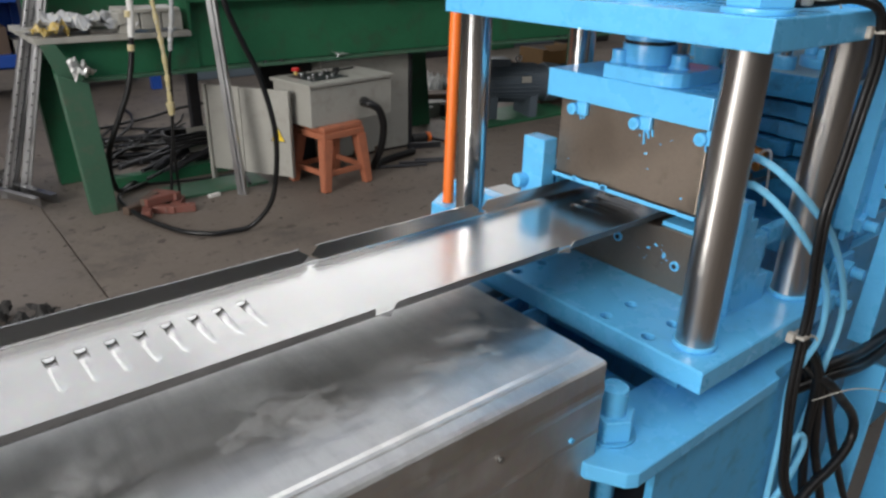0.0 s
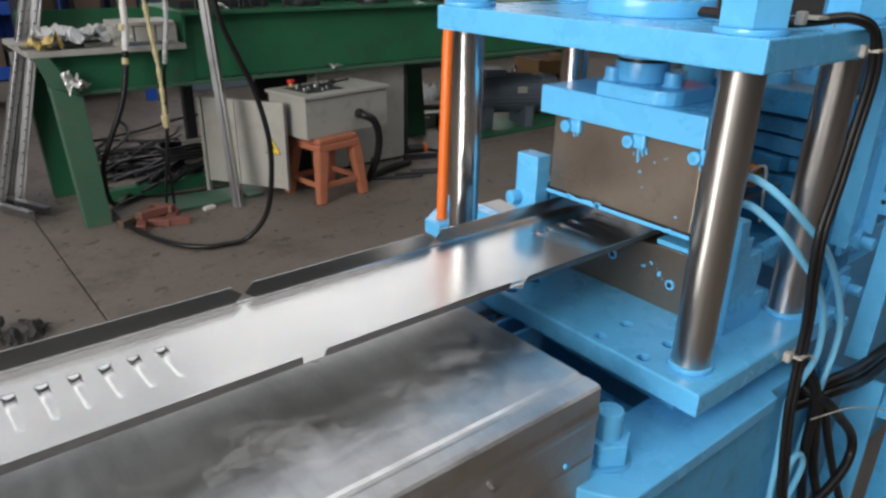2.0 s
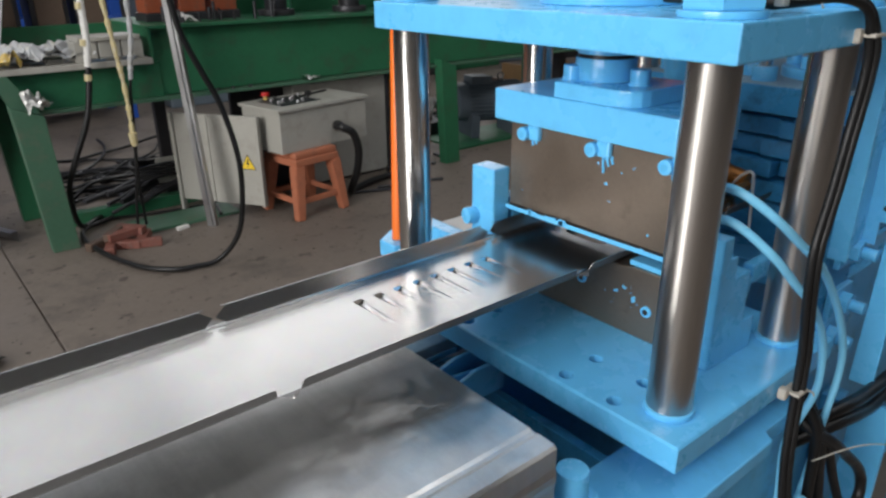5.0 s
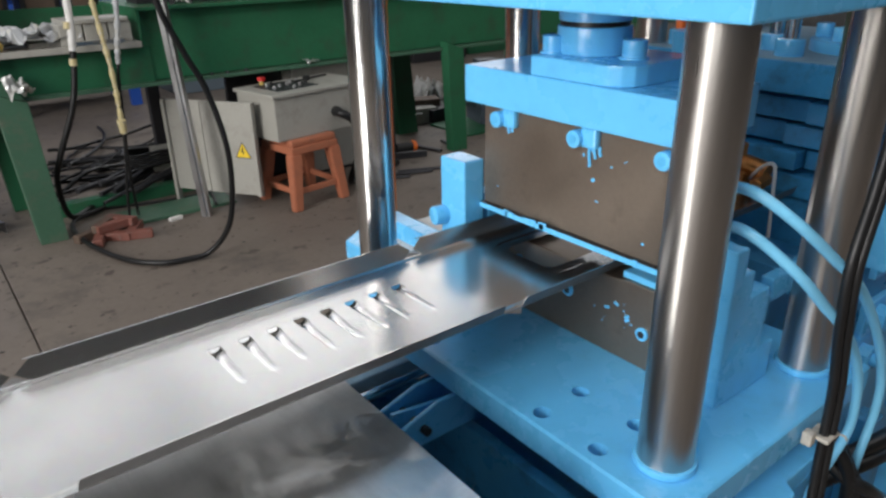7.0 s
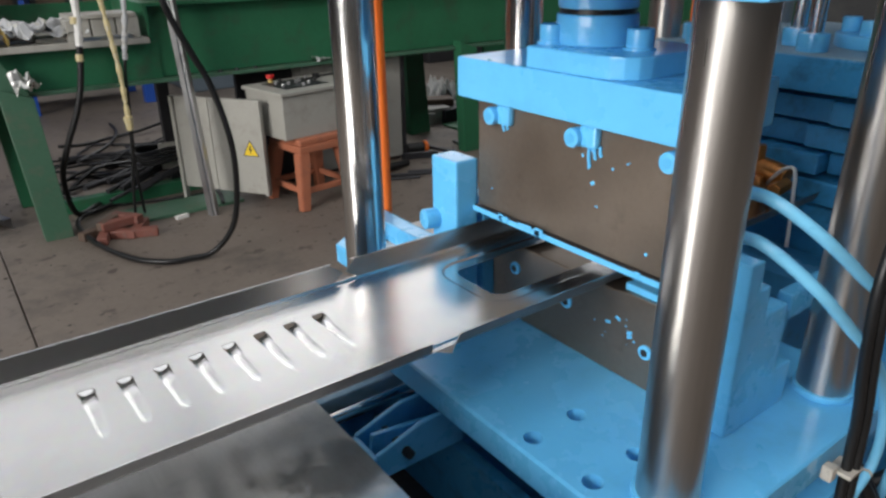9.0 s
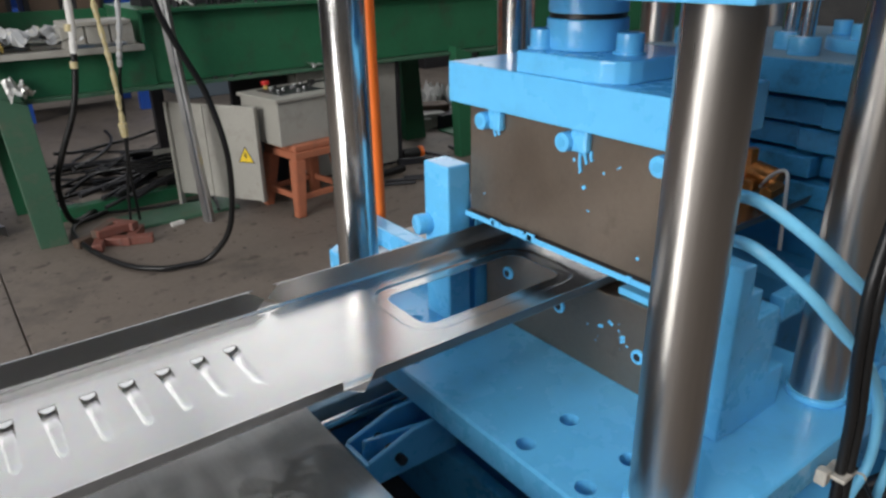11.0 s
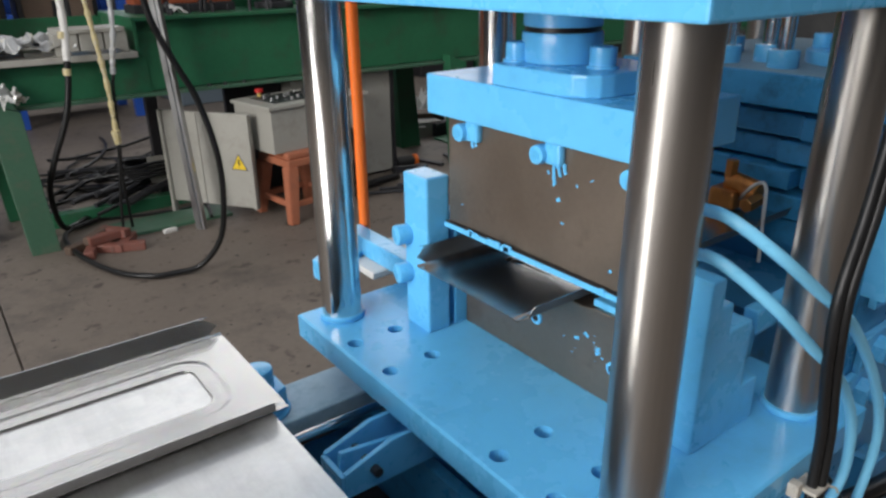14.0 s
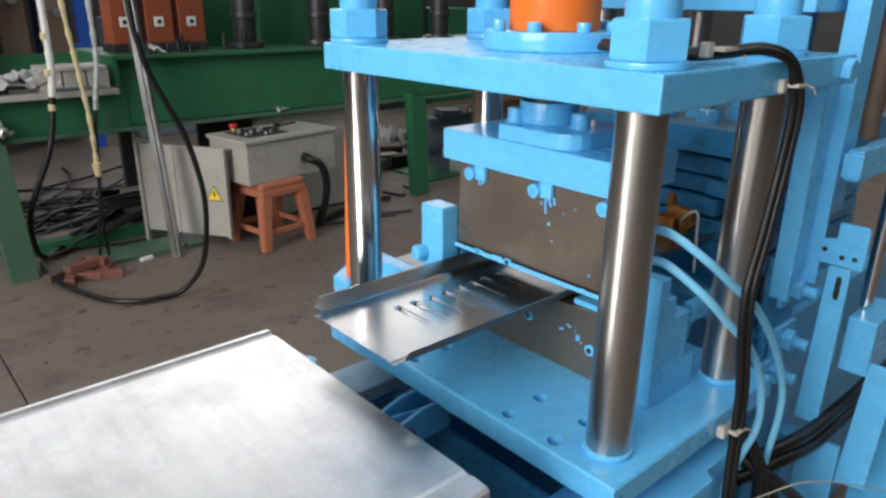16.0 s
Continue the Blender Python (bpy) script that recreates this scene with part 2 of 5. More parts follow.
def curve_points(points, steps=8):
    p = [Vector(q) for q in points]
    p = [2 * p[0] - p[1], *p, 2 * p[-1] - p[-2]]
    out = []
    for i in range(1, len(p) - 2):
        for k in range(steps):
            u = k / steps
            out.append(0.5 * (2 * p[i] + (p[i + 1] - p[i - 1]) * u + (2 * p[i - 1] - 5 * p[i] + 4 * p[i + 1] - p[i + 2]) * u * u + (3 * p[i] - p[i - 1] - 3 * p[i + 1] + p[i + 2]) * u ** 3))
    out.append(p[-2])
    return out


def tube(points, r, sides=10, steps=8, bm=None, lump=0.0):
    pts = curve_points(points, steps)
    own = bmesh.new()
    rings, up = [], Vector((0.3, 0.2, 1)).normalized()
    for i, q in enumerate(pts):
        d = (pts[min(i + 1, len(pts) - 1)] - pts[max(i - 1, 0)]).normalized()
        side = d.cross(up)
        side = side.normalized() if side.length > 0.05 else d.cross(Vector((1, 0, 0))).normalized()
        up = side.cross(d).normalized()
        rr = r * (1 + lump * math.sin(i * 2.1) * math.cos(i * 0.7))
        rings.append([own.verts.new(q + rr * (math.cos(a) * side + math.sin(a) * up)) for a in (2 * math.pi * k / sides for k in range(sides))])
    for a, b in zip(rings, rings[1:]):
        for k in range(sides):
            own.faces.new((a[k], a[(k + 1) % sides], b[(k + 1) % sides], b[k]))
    own.faces.new(rings[0][::-1])
    own.faces.new(rings[-1])
    return join(bm, own)


def prism(outline, axis, a, b, bm=None, bevel=0.0):
    """A closed outline (two coordinates in the order of the remaining axes) pushed along an axis from a to b."""
    own = bmesh.new()
    def at(p, v):
        return {"x": (v, p[0], p[1]), "y": (p[0], v, p[1]), "z": (p[0], p[1], v)}[axis]
    one = [own.verts.new(at(p, a)) for p in outline]
    two = [own.verts.new(at(p, b)) for p in outline]
    n = len(outline)
    own.faces.new(one)
    own.faces.new(two[::-1])
    for i in range(n):
        own.faces.new((one[i], one[(i + 1) % n], two[(i + 1) % n], two[i]))
    bmesh.ops.recalc_face_normals(own, faces=own.faces)
    if bevel:
        bmesh.ops.bevel(own, geom=own.edges[:], offset=bevel, segments=2, affect="EDGES", profile=0.6)
    return join(bm, own)


def strip_profile(line, axis, a, b, thick, cuts=1):
    """An open folded line pushed along an axis: thin sheet with real thickness."""
    pts = [Vector((p[0], p[1])) for p in line]
    other = []
    for i, p in enumerate(pts):
        d = (pts[min(i + 1, len(pts) - 1)] - pts[max(i - 1, 0)]).normalized()
        other.append(p + thick * Vector((-d.y, d.x)))
    return prism([tuple(p) for p in pts] + [tuple(p) for p in reversed(other)], axis, a, b)


def hexnut(at, r, h, axis="z", bm=None):
    d = {"x": Vector((h, 0, 0)), "y": Vector((0, h, 0)), "z": Vector((0, 0, h))}[axis]
    return rod(at, Vector(at) + d, r, sides=6, bevel=r * 0.08, bm=bm)


def filled(loops, z, bm):
    """A flat sheet at height z: the first loop is its outline, the others are openings. Returns the vertex loops."""
    made, edges = [], []
    for loop in loops:
        vs = [bm.verts.new((x, y, z)) for x, y in loop]
        edges += [bm.edges.new((a, b)) for a, b in zip(vs, vs[1:] + vs[:1])]
        made.append(vs)
    bmesh.ops.triangle_fill(bm, use_beauty=True, use_dissolve=False, edges=edges, normal=(0, 0, 1))
    return made


def ring_points(x, y, r, n=20):
    return [(x + r * math.cos(2 * math.pi * k / n), y + r * math.sin(2 * math.pi * k / n)) for k in range(n)]


def rounded(x0, x1, y0, y1, r, n=5):
    pts = []
    for cx, cy, a0 in ((x1 - r, y1 - r, 0), (x0 + r, y1 - r, 90), (x0 + r, y0 + r, 180), (x1 - r, y0 + r, 270)):
        pts += [(cx + r * math.cos(radians(a0 + 90 * k / n)), cy + r * math.sin(radians(a0 + 90 * k / n))) for k in range(n + 1)]
    return pts


def bridge(bm, a, b):
    n = len(a)
    for i in range(n):
        bm.faces.new((a[i], a[(i + 1) % n], b[(i + 1) % n], b[i]))


def bored_plate(x0, x1, y0, y1, z0, z1, holes, r, c=0.003):
    bm = bmesh.new()
    top = filled([[(x0 + c, y0 + c), (x1 - c, y0 + c), (x1 - c, y1 - c), (x0 + c, y1 - c)]] + [ring_points(x, y, r) for x, y in holes], z1, bm)
    low = filled([[(x0, y0), (x1, y0), (x1, y1), (x0, y1)]] + [ring_points(x, y, r) for x, y in holes], z0, bm)
    rim = [bm.verts.new((x, y, z1 - c)) for x, y in ((x0, y0), (x1, y0), (x1, y1), (x0, y1))]
    bridge(bm, top[0], rim)
    bridge(bm, rim, low[0])
    for a, b in zip(top[1:], low[1:]):
        bridge(bm, a, b)
    return bm


# ---- hall ----
JOINT = 0.6
for x0, x1 in ((-8.0, JOINT - 0.0028), (JOINT + 0.0028, 14.0)):
    single("floor", box(x0, x1, -7.0, 12.0, -0.12, 0.0, 0.005), CONCRETE, "worn oil-stained grey brown concrete floor slab", "floor", kind="structure")
single("floor", box(-8.0, 14.0, -7.0, 12.0, -0.3, -0.122, 0), RUST, "dirt-filled bed under the floor joint", "floor", kind="structure")


def pierced(name, axis, at, thick, lo, hi, height, holes):
    """A wall with rectangular openings; holes are (from, to, sill, head)."""
    bm = None
    marks = sorted({lo, hi, *(v for h in holes for v in h[:2])})
    for a, b in zip(marks, marks[1:]):
        spans = sorted((h[2], h[3]) for h in holes if h[0] <= a and h[1] >= b)
        z = 0.0
        for s, e in spans + [(height, height)]:
            if s > z:
                args = (at, at + thick, a, b) if axis == "x" else (a, b, at, at + thick)
                bm = box(*args, z, s, 0, bm=bm)
            z = e
    return single(name, bm, WALL, "dusty dark grey hall wall", "wall", kind="structure")


pierced("wall_west", "x", -8.2, 0.2, -7.0, 12.0, 7.5, [(-3.5, 2.5, 1.7, 6.9)])
pierced("wall_north", "y", 12.0, 0.2, -8.2, 14.2, 7.5, [(-6.5 + 3.1 * i, -3.6 + 3.1 * i, 3.3, 7.1) for i in range(6)])
pierced("wall_east", "x", 14.0, 0.2, -7.0, 12.0, 7.5, [])
pierced("wall_south", "y", -7.2, 0.2, -8.2, 14.2, 7.5, [])
roof = None
for a, b in ((-7.2, SKY[0][0]), *((SKY[i][1], SKY[i + 1][0]) for i in range(len(SKY) - 1)), (SKY[-1][1], 12.2)):
    roof = box(-8.2, 14.2, a, b, 7.5, 7.65, 0, bm=roof)
for a, b in SKY:
    for i in range(8):
        roof = box(-8.2 + 3.15 * i, -8.0 + 3.15 * i, a, b, 7.5, 7.62, 0, bm=roof)
single("ceiling", roof, ROOF, "grey sheet roof with long roof lights", "ceiling", kind="structure")

# ---- blue press ----
PX0, PX1, PY0, PY1 = 0.957, 1.44, 0.487, 1.21
ZB = 0.907
press = thing("hydraulic_press", (1.2, 0.85, 0.83), "sky-blue four-column hydraulic punching press with steel guide columns", "press")
COLS = [(1.029, 0.552, True), (1.363, 0.552, True), (1.018, 1.161, False), (1.36, 1.161, False)]
HOLES = [(0.984, 1.06), (1.06, 1.06), (0.984, 0.957), (1.06, 0.957), (1.06, 0.714), (0.984, 0.714), (1.06, 0.617), (0.984, 0.617)]
part("base_plate", bored_plate(PX0, PX1, PY0, PY1, ZB - 0.042, ZB, HOLES, 0.0125), BLUE, press, "thick blue plate with bored holes")
for cx, cy, brushed in COLS:
    part("collar", rod((cx, cy, ZB), (cx, cy, ZB + 0.010), 0.0385, bevel=0.003), BLUE, press, smooth=True)
    part("guide_column", rod((cx, cy, ZB + 0.008), (cx, cy, 1.425), 0.0335, sides=64), BRUSHED if brushed else CHROME, press, "brushed steel guide column" if brushed else "polished chrome guide column", smooth=True)
    nut = part("column_nut", hexnut((cx, cy, 1.479), 0.052, 0.05), BLUE, press)
    part("washer", rod((cx, cy, 1.470), (cx, cy, 1.479), 0.053, bevel=0.002), BLUE, nut, smooth=True)
    stud = part("stud_end", rod((cx, cy, 1.527), (cx, cy, 1.567), 0.034, bevel=0.003), BLUE, nut, smooth=True)
part("top_plate", box(PX0 + 0.010, PX1, PY0 + 0.003, PY1 - 0.005, 1.423, 1.470, 0.003), BLUE, press, "thick blue top plate")
cyl = part("cylinder_flange", rod((1.2, 0.85, 1.470), (1.2, 0.85, 1.500), 0.118, sides=56, bevel=0.004), BLUE, press, smooth=True)
part("cylinder", rod((1.2, 0.85, 1.500), (1.2, 0.85, 1.80), 0.076, sides=56, bevel=0.004), ORANGE, cyl, "orange painted hydraulic cylinder", smooth=True)
for k in range(8):
    a = radians(22.5 + 45 * k)
    part("flange_screw", rod((1.2 + 0.1 * math.cos(a), 0.85 + 0.1 * math.sin(a), 1.500), (1.2 + 0.1 * math.cos(a), 0.85 + 0.1 * math.sin(a), 1.515), 0.011, bevel=0.002, sides=16), BLUE, cyl, smooth=True)

# ram with the upper die: it moves
ram = part("ram_plate", box(1.115, 1.29, 0.645, 1.034, 1.262, 1.319, 0.003), BLUE, press, "blue ram plate that carries the upper die")
part("upper_die", box(1.135, 1.265, 0.655, 1.008, 1.0965, 1.2618, 0.002), DIE, ram, "oiled brown-grey tool steel block")
part("blade_edge", box(1.1285, 1.25, 0.650, 1.010, 1.0885, 1.0962, 0.001), DARK, ram, "dark ground blade")
part("paint_line", box(1.1262, 1.1283, 0.650, 1.010, 1.0880, 1.0958, 0.0006), BLUE, ram, "line of blue paint along the blade")
part("rod_flange", prism([(1.118, 0.893), (1.118, 0.775), (1.121, 0.757), (1.129, 0.742), (1.142, 0.731), (1.160, 0.727), (1.262, 0.727), (1.28, 0.745), (1.28, 0.893)], "z", 1.319, 1.346, bevel=0.003), BLUE, ram)
collar = part("rod_collar", rod((1.2, 0.85, 1.346), (1.2, 0.85, 1.384), 0.052, bevel=0.003, sides=40), BLUE, ram, smooth=True)
part("seal_ring", rod((1.2, 0.85, 1.384), (1.2, 0.85, 1.390), 0.0485, sides=40), RUBBER, ram, smooth=True)
part("piston_rod", rod((1.2, 0.85, 1.390), (1.2, 0.85, 1.52), 0.0505, bevel=0.003, sides=40), BLUE, ram, smooth=True)
for x, y in ((1.155, 0.884), (1.19, 0.772)):
    part("flange_bolt", rod((x, y, 1.346), (x, y, 1.371), 0.0165, bevel=0.002, sides=24), BLUE, ram, smooth=True)
    part("bolt_washer", rod((x, y, 1.346), (x, y, 1.349), 0.020, bevel=0.001, sides=24), BLUE, ram, smooth=True)
for y in (0.964, 0.806, 0.662):
    s = part("clamp_screw", rod((1.135, y, 1.243), (1.116, y, 1.243), 0.0125, bevel=0.003, sides=20), BLUE, ram, "paint-clogged socket screw", smooth=True)
    part("socket", rod((1.1165, y, 1.243), (1.1155, y, 1.243), 0.007, sides=6), BLUE_DARK, s)
    part("clamp_lug", box(1.124, 1.136, y - 0.034, y - 0.006, 1.232, 1.262, 0.005), BLUE, s)
for y, z, ln in ((0.790, 1.232, 0.026), (0.781, 1.234, 0.016), (0.772, 1.232, 0.009), (0.944, 1.232, 0.007), (0.952, 1.232, 0.010), (0.6575, 1.232, 0.012)):
    part("paint_drip", tube([(1.134, y, z + 0.004), (1.1332, y - 0.001, z - ln * 0.5), (1.1338, y - 0.003, z - ln)], 0.0022, sides=7, steps=3), BLUE, ram, smooth=True)
rng = random.Random(7)
for y, z in ((0.772, 1.158), (0.79, 1.205), (0.751, 1.212), (0.728, 1.224), (0.781, 1.187), (0.69, 1.12), (0.785, 1.228), (0.80, 1.219), (0.975, 1.13)):
    w, hh = rng.uniform(0.0012, 0.0055), rng.uniform(0.0006, 0.0028)
    part("paint_chip", box(1.1338, 1.136, y - w, y + w, z - hh, z + hh, 0.0006, turn=pose(0, 0, 0, rng.uniform(-40, 40))), BLUE, ram)
for k in range(7):
    y = 0.672 + 0.335 * rng.random()
    w = rng.uniform(0.003, 0.012)
    part("paint_chip", box(1.125, 1.1275, y - w, y + w, 1.0895, 1.0975 + rng.uniform(0, 0.004), 0.0006), BLUE, ram)

part("plate_lug", box(1.441, 1.56, 0.497, 0.60, 1.420, 1.467, 0.003), BLUE, press)
part("lug_bolt", hexnut((1.52, 0.497, 1.443), 0.02, -0.015, "y"), BLUE, press)

# lower die and its housing
ld = part("lower_die", prism([(0.650, ZB), (1.012, ZB), (1.014, 1.02), (1.008, 1.034), (0.76, 1.034), (0.735, 1.038), (0.650, 1.038)], "x", 1.172, 1.30, bevel=0.002), DIE, press, "brown-grey lower die block")
for y, z in ((0.957, 0.995), (0.845, 0.982), (0.70, 0.965)):
    s = part("die_screw", rod((1.173, y, z), (1.1675, y, z), 0.0105, bevel=0.002, sides=20), BLUE, ld, smooth=True)
    part("socket", rod((1.1678, y, z), (1.1668, y, z), 0.006, sides=6), DARK, s)
for k in range(14):
    y, z = rng.uniform(0.69, 0.80), rng.uniform(0.95, 1.0)
    w = rng.choice((0.001, 0.0014, 0.002, 0.0045))
    part("paint_chip", box(1.1708, 1.1725, y - w, y + w, z - w * 0.5, z + w * 0.5, 0.0005, turn=pose(0, 0, 0, rng.uniform(-40, 40))), BLUE, ld)
part("die_ledge", box(1.178, 1.30, 0.650, 0.748, 1.038, 1.048, 0.002), BLUE, ld)
part("die_housing", prism([(1.165, ZB), (1.300, ZB), (1.300, 0.968), (1.264, 0.968), (1.264, 1.062), (1.215, 1.062), (1.215, 1.10), (1.192, 1.10), (1.192, 1.138), (1.165, 1.138)], "y", 0.572, 0.646, bevel=0.003), BLUE, press, "stepped blue die housing")
part("housing_key", box(1.264, 1.31, 0.59, 0.63, 0.985, 1.03, 0.003), BLUE_DARK, press)
stop = part("guide_block", box(1.095, 1.138, 1.012, 1.075, ZB, 1.168, 0.004), BLUE, press, "upright blue guide block")
for z, y in ((1.066, 1.092), (1.0, 1.092)):
    part("set_screw", rod((1.10, 1.066, z), (1.074, 1.070, z), 0.0165, bevel=0.003, sides=24), BLUE, stop, smooth=True)
part("side_gib", box(1.15, 1.30, 1.014, 1.06, ZB, 1.10, 0.003), BLUE_DARK, press)
part("tie_arm", box(1.17, 1.21, 1.10, 1.42, 0.915, 0.955, 0.004), BLUE, press)
part("tray_board", box(1.14, 1.36, 1.26, 1.40, 0.90, 0.914, 0.003), WHITE, press, "pale paint-stained board")

# front bracket of the base plate, with its hinge ears
fb = part("front_bracket", box(0.855, 1.0, 0.880, 0.934, 0.792, 0.800, 0.002), BLUE_DARK, press, "blue welded hinge bracket")
for y in (0.874, 0.930):
    part("bracket_cheek", prism([(0.855, 0.795), (1.0, 0.795), (1.0, 0.858), (0.93, 0.858), (0.855, 0.835)], "y", y, y + 0.008, bevel=0.002), BLUE, fb)
part("bracket_end", box(0.850, 0.858, 0.876, 0.936, 0.795, 0.832, 0.002), BLUE, fb)
part("hinge_pin", rod((0.90, 0.862, 0.825), (0.90, 0.95, 0.825), 0.007), DARK, fb, smooth=True)
part("link_plate", box(0.86, 0.99, 0.90, 0.908, 0.80, 0.842, 0.002, turn=pose(0, 0, 0, 0, 8, 0)), BLUE, fb)

# orange pipes that feed the cylinder
part("orange_pipe", tube([(1.106, 1.349, 0.925), (1.125, 1.366, 1.15), (1.148, 1.386, 1.40), (1.15, 1.37, 1.50), (1.15, 1.25, 1.60), (1.17, 1.08, 1.70), (1.185, 0.925, 1.72)], 0.0145, sides=14), ORANGE, press, "orange hydraulic pipe", smooth=True)
part("orange_pipe", tube([(1.226, 1.43, 0.925), (1.226, 1.43, 1.15), (1.225, 1.43, 1.40), (1.22, 1.40, 1.54), (1.21, 1.25, 1.68), (1.206, 1.06, 1.76), (1.205, 0.925, 1.76)], 0.0115, sides=14), ORANGE, press, "orange hydraulic pipe", smooth=True)
part("pipe_bracket", prism([(1.07, 1.315), (1.10, 1.305), (1.25, 1.40), (1.25, 1.455), (1.20, 1.46), (1.07, 1.375)], "z", 0.885, 0.925, bevel=0.004), BLUE, press)

# ---- machine stand ----
stand = thing("machine_stand", (1.9, 0.9, 0.0), "blue welded machine stand under the press", "machine stand")
part("side_rail", prism([(0.736, 0.62), (0.736, 0.534), (0.770, 0.480), (0.788, 0.470), (1.225, 0.470), (1.24, 0.49), (1.375, 0.49), (1.375, 0.62)], "z", 0.770, 0.800, bevel=0.003), BLUE, stand)
part("side_rail", box(0.80, 3.4, 1.075, 1.178, 0.770, 0.800, 0.003), FADED, stand, "rail with thin whitish-blue paint")
part("side_panel", box(0.87, 1.37, 0.490, 0.506, 0.06, 0.770, 0.003), BLUE_DARK, stand)
part("side_panel", box(0.83, 3.4, 1.14, 1.158, 0.06, 0.770, 0.003), BLUE_DARK, stand)
# Cross panel and added dark tray paint the shade of the void below the press.
part("cross_panel", box(1.0, 1.02, 0.506, 1.14, 0.06, 0.768, 0.003), BLUE_SHADE, stand)
part("shade_tray", box(0.775, 0.998, 0.50, 1.138, 0.62, 0.63, 0.002), DARK, stand, "dark sheet standing in for the shade inside the stand")
for x in (1.03, 1.30):
    part("riser", box(x, x + 0.06, 0.57, 1.17, 0.80, ZB - 0.042, 0.002), BLUE_DARK, stand)
part("slide_bar", rod((0.84, 1.045, 0.785), (1.2, 1.045, 0.785), 0.010), CHROME, stand, "oily steel slide bar", smooth=True)
part("foot_rail", box(0.745, 1.37, 0.44, 0.53, 0.0, 0.06, 0.003), BLUE_DARK, stand)
part("rear_frame", box(1.40, 3.4, 0.62, 0.66, 0.0, 0.858, 0.003), BLUE_DARK, stand)
part("foot_rail", box(0.83, 3.4, 1.16, 1.25, 0.0, 0.06, 0.003), BLUE_DARK, stand)
for x, y, top in ((0.830, 0.566, 0.893), (0.845, 1.13, 0.880)):
    s = part("anchor_stud", rod((x, y, 0.66), (x, y, top), 0.0235, bevel=0.005), BLUE, stand, smooth=True)
    part("anchor_nut", hexnut((x, y, 0.804), 0.041, 0.040), BLUE, s)
    part("anchor_washer", rod((x, y, 0.8003), (x, y, 0.804), 0.045, bevel=0.001), BLUE_DARK, s, smooth=True)

# ---- second press station behind ----
p2 = thing("rear_press", (1.95, 0.85, 0.828), "second blue press station with stacked tool blocks", "press")
part("base_plate", box(1.66, 2.3, 0.64, 1.21, 0.86, ZB, 0.003), BLUE, p2)
for x, y in ((1.74, 0.685), (2.2, 0.685), (1.74, 1.15), (2.2, 1.15)):
    part("guide_column", rod((x, y, ZB), (x, y, 1.53), 0.033, sides=40), BRUSHED, p2, "brown-tinted steel guide column", smooth=True)
    part("column_nut", hexnut((x, y, 1.585), 0.05, 0.05), BLUE, p2)
part("top_plate", box(1.64, 2.3, 0.61, 1.21, 1.53, 1.585, 0.003), BLUE, p2)
# Rear ram plate and tool blocks carry their shade in the deeper blue.
rp = part("ram_plate", box(1.68, 2.25, 0.62, 1.14, 1.231, 1.288, 0.003), BLUE_SHADE, p2, "dusty blue ram plate")
part("plate_dust", box(1.684, 2.246, 0.624, 1.136, 1.2885, 1.2895, 0), BLUE_DUST, rp, "grey dust on the plate")
part("rod_disc", rod((1.90, 0.76, 1.2895), (1.90, 0.76, 1.312), 0.11, bevel=0.003, sides=40), BLUE, rp, smooth=True)
part("rod", rod((1.90, 0.76, 1.312), (1.90, 0.76, 1.53), 0.05, sides=32), BLUE, rp, smooth=True)
for x, y in ((1.80, 0.785), (1.86, 0.845), (1.82, 0.70)):
    part("disc_screw", rod((x + 0.02, y, 1.312), (x + 0.02, y, 1.338), 0.016, bevel=0.002, sides=16), BLUE, rp, smooth=True)
for x, y in ((1.74, 0.95), (1.74, 0.84), (1.80, 0.90), (1.9, 1.04), (1.75, 1.08)):
    part("guide_pin", rod((x, y, 1.288), (x, y, 1.45), 0.014, sides=16), CHROME, rp, smooth=True)
    part("pin_collar", rod((x, y, 1.288), (x, y, 1.32), 0.026, bevel=0.003, sides=24), BLUE, rp, smooth=True)
for x, y in ((1.70, 1.02), (1.71, 1.055)):
    part("orange_pipe", rod((x, y, 1.27), (x, y, 1.53), 0.012, sides=16), ORANGE, p2, smooth=True)
part("valve_pot", rod((1.66, 1.0, 1.27), (1.66, 1.0, 1.33), 0.03, 0.036, bevel=0.003, sides=24), BLUE_DARK, p2, smooth=True)
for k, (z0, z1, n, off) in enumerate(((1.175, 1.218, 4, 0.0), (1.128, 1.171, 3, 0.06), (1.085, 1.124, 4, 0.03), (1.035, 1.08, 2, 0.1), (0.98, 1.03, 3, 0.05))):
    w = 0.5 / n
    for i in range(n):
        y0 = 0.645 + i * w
        part("tool_block", box(1.70 + 0.014 * ((i + k) % 3), 2.2, y0 + 0.002, y0 + w - 0.002, z0 + 0.003, z1, 0.004), BLUE_SHADE, p2)
part("lower_tool", box(1.79, 2.2, 0.65, 1.10, ZB, 0.975, 0.003), BLUE_SHADE, p2)
part("brass_fitting", rod((1.66, 0.80, 1.085), (1.66, 0.86, 1.095), 0.02, bevel=0.004, sides=12), BRASS, p2, "brass valve fitting", smooth=True)
part("brass_fitting", box(1.63, 1.68, 0.83, 0.88, 1.05, 1.085, 0.006), BRASS, p2, "brass valve fitting")
part("hex_nipple", rod((1.62, 0.80, 1.07), (1.66, 0.80, 1.075), 0.013, sides=6, bevel=0.002), BRASS, p2)
part("hex_nipple", rod((1.655, 0.855, 1.10), (1.655, 0.855, 1.135), 0.012, sides=6, bevel=0.002), BRASS, p2)
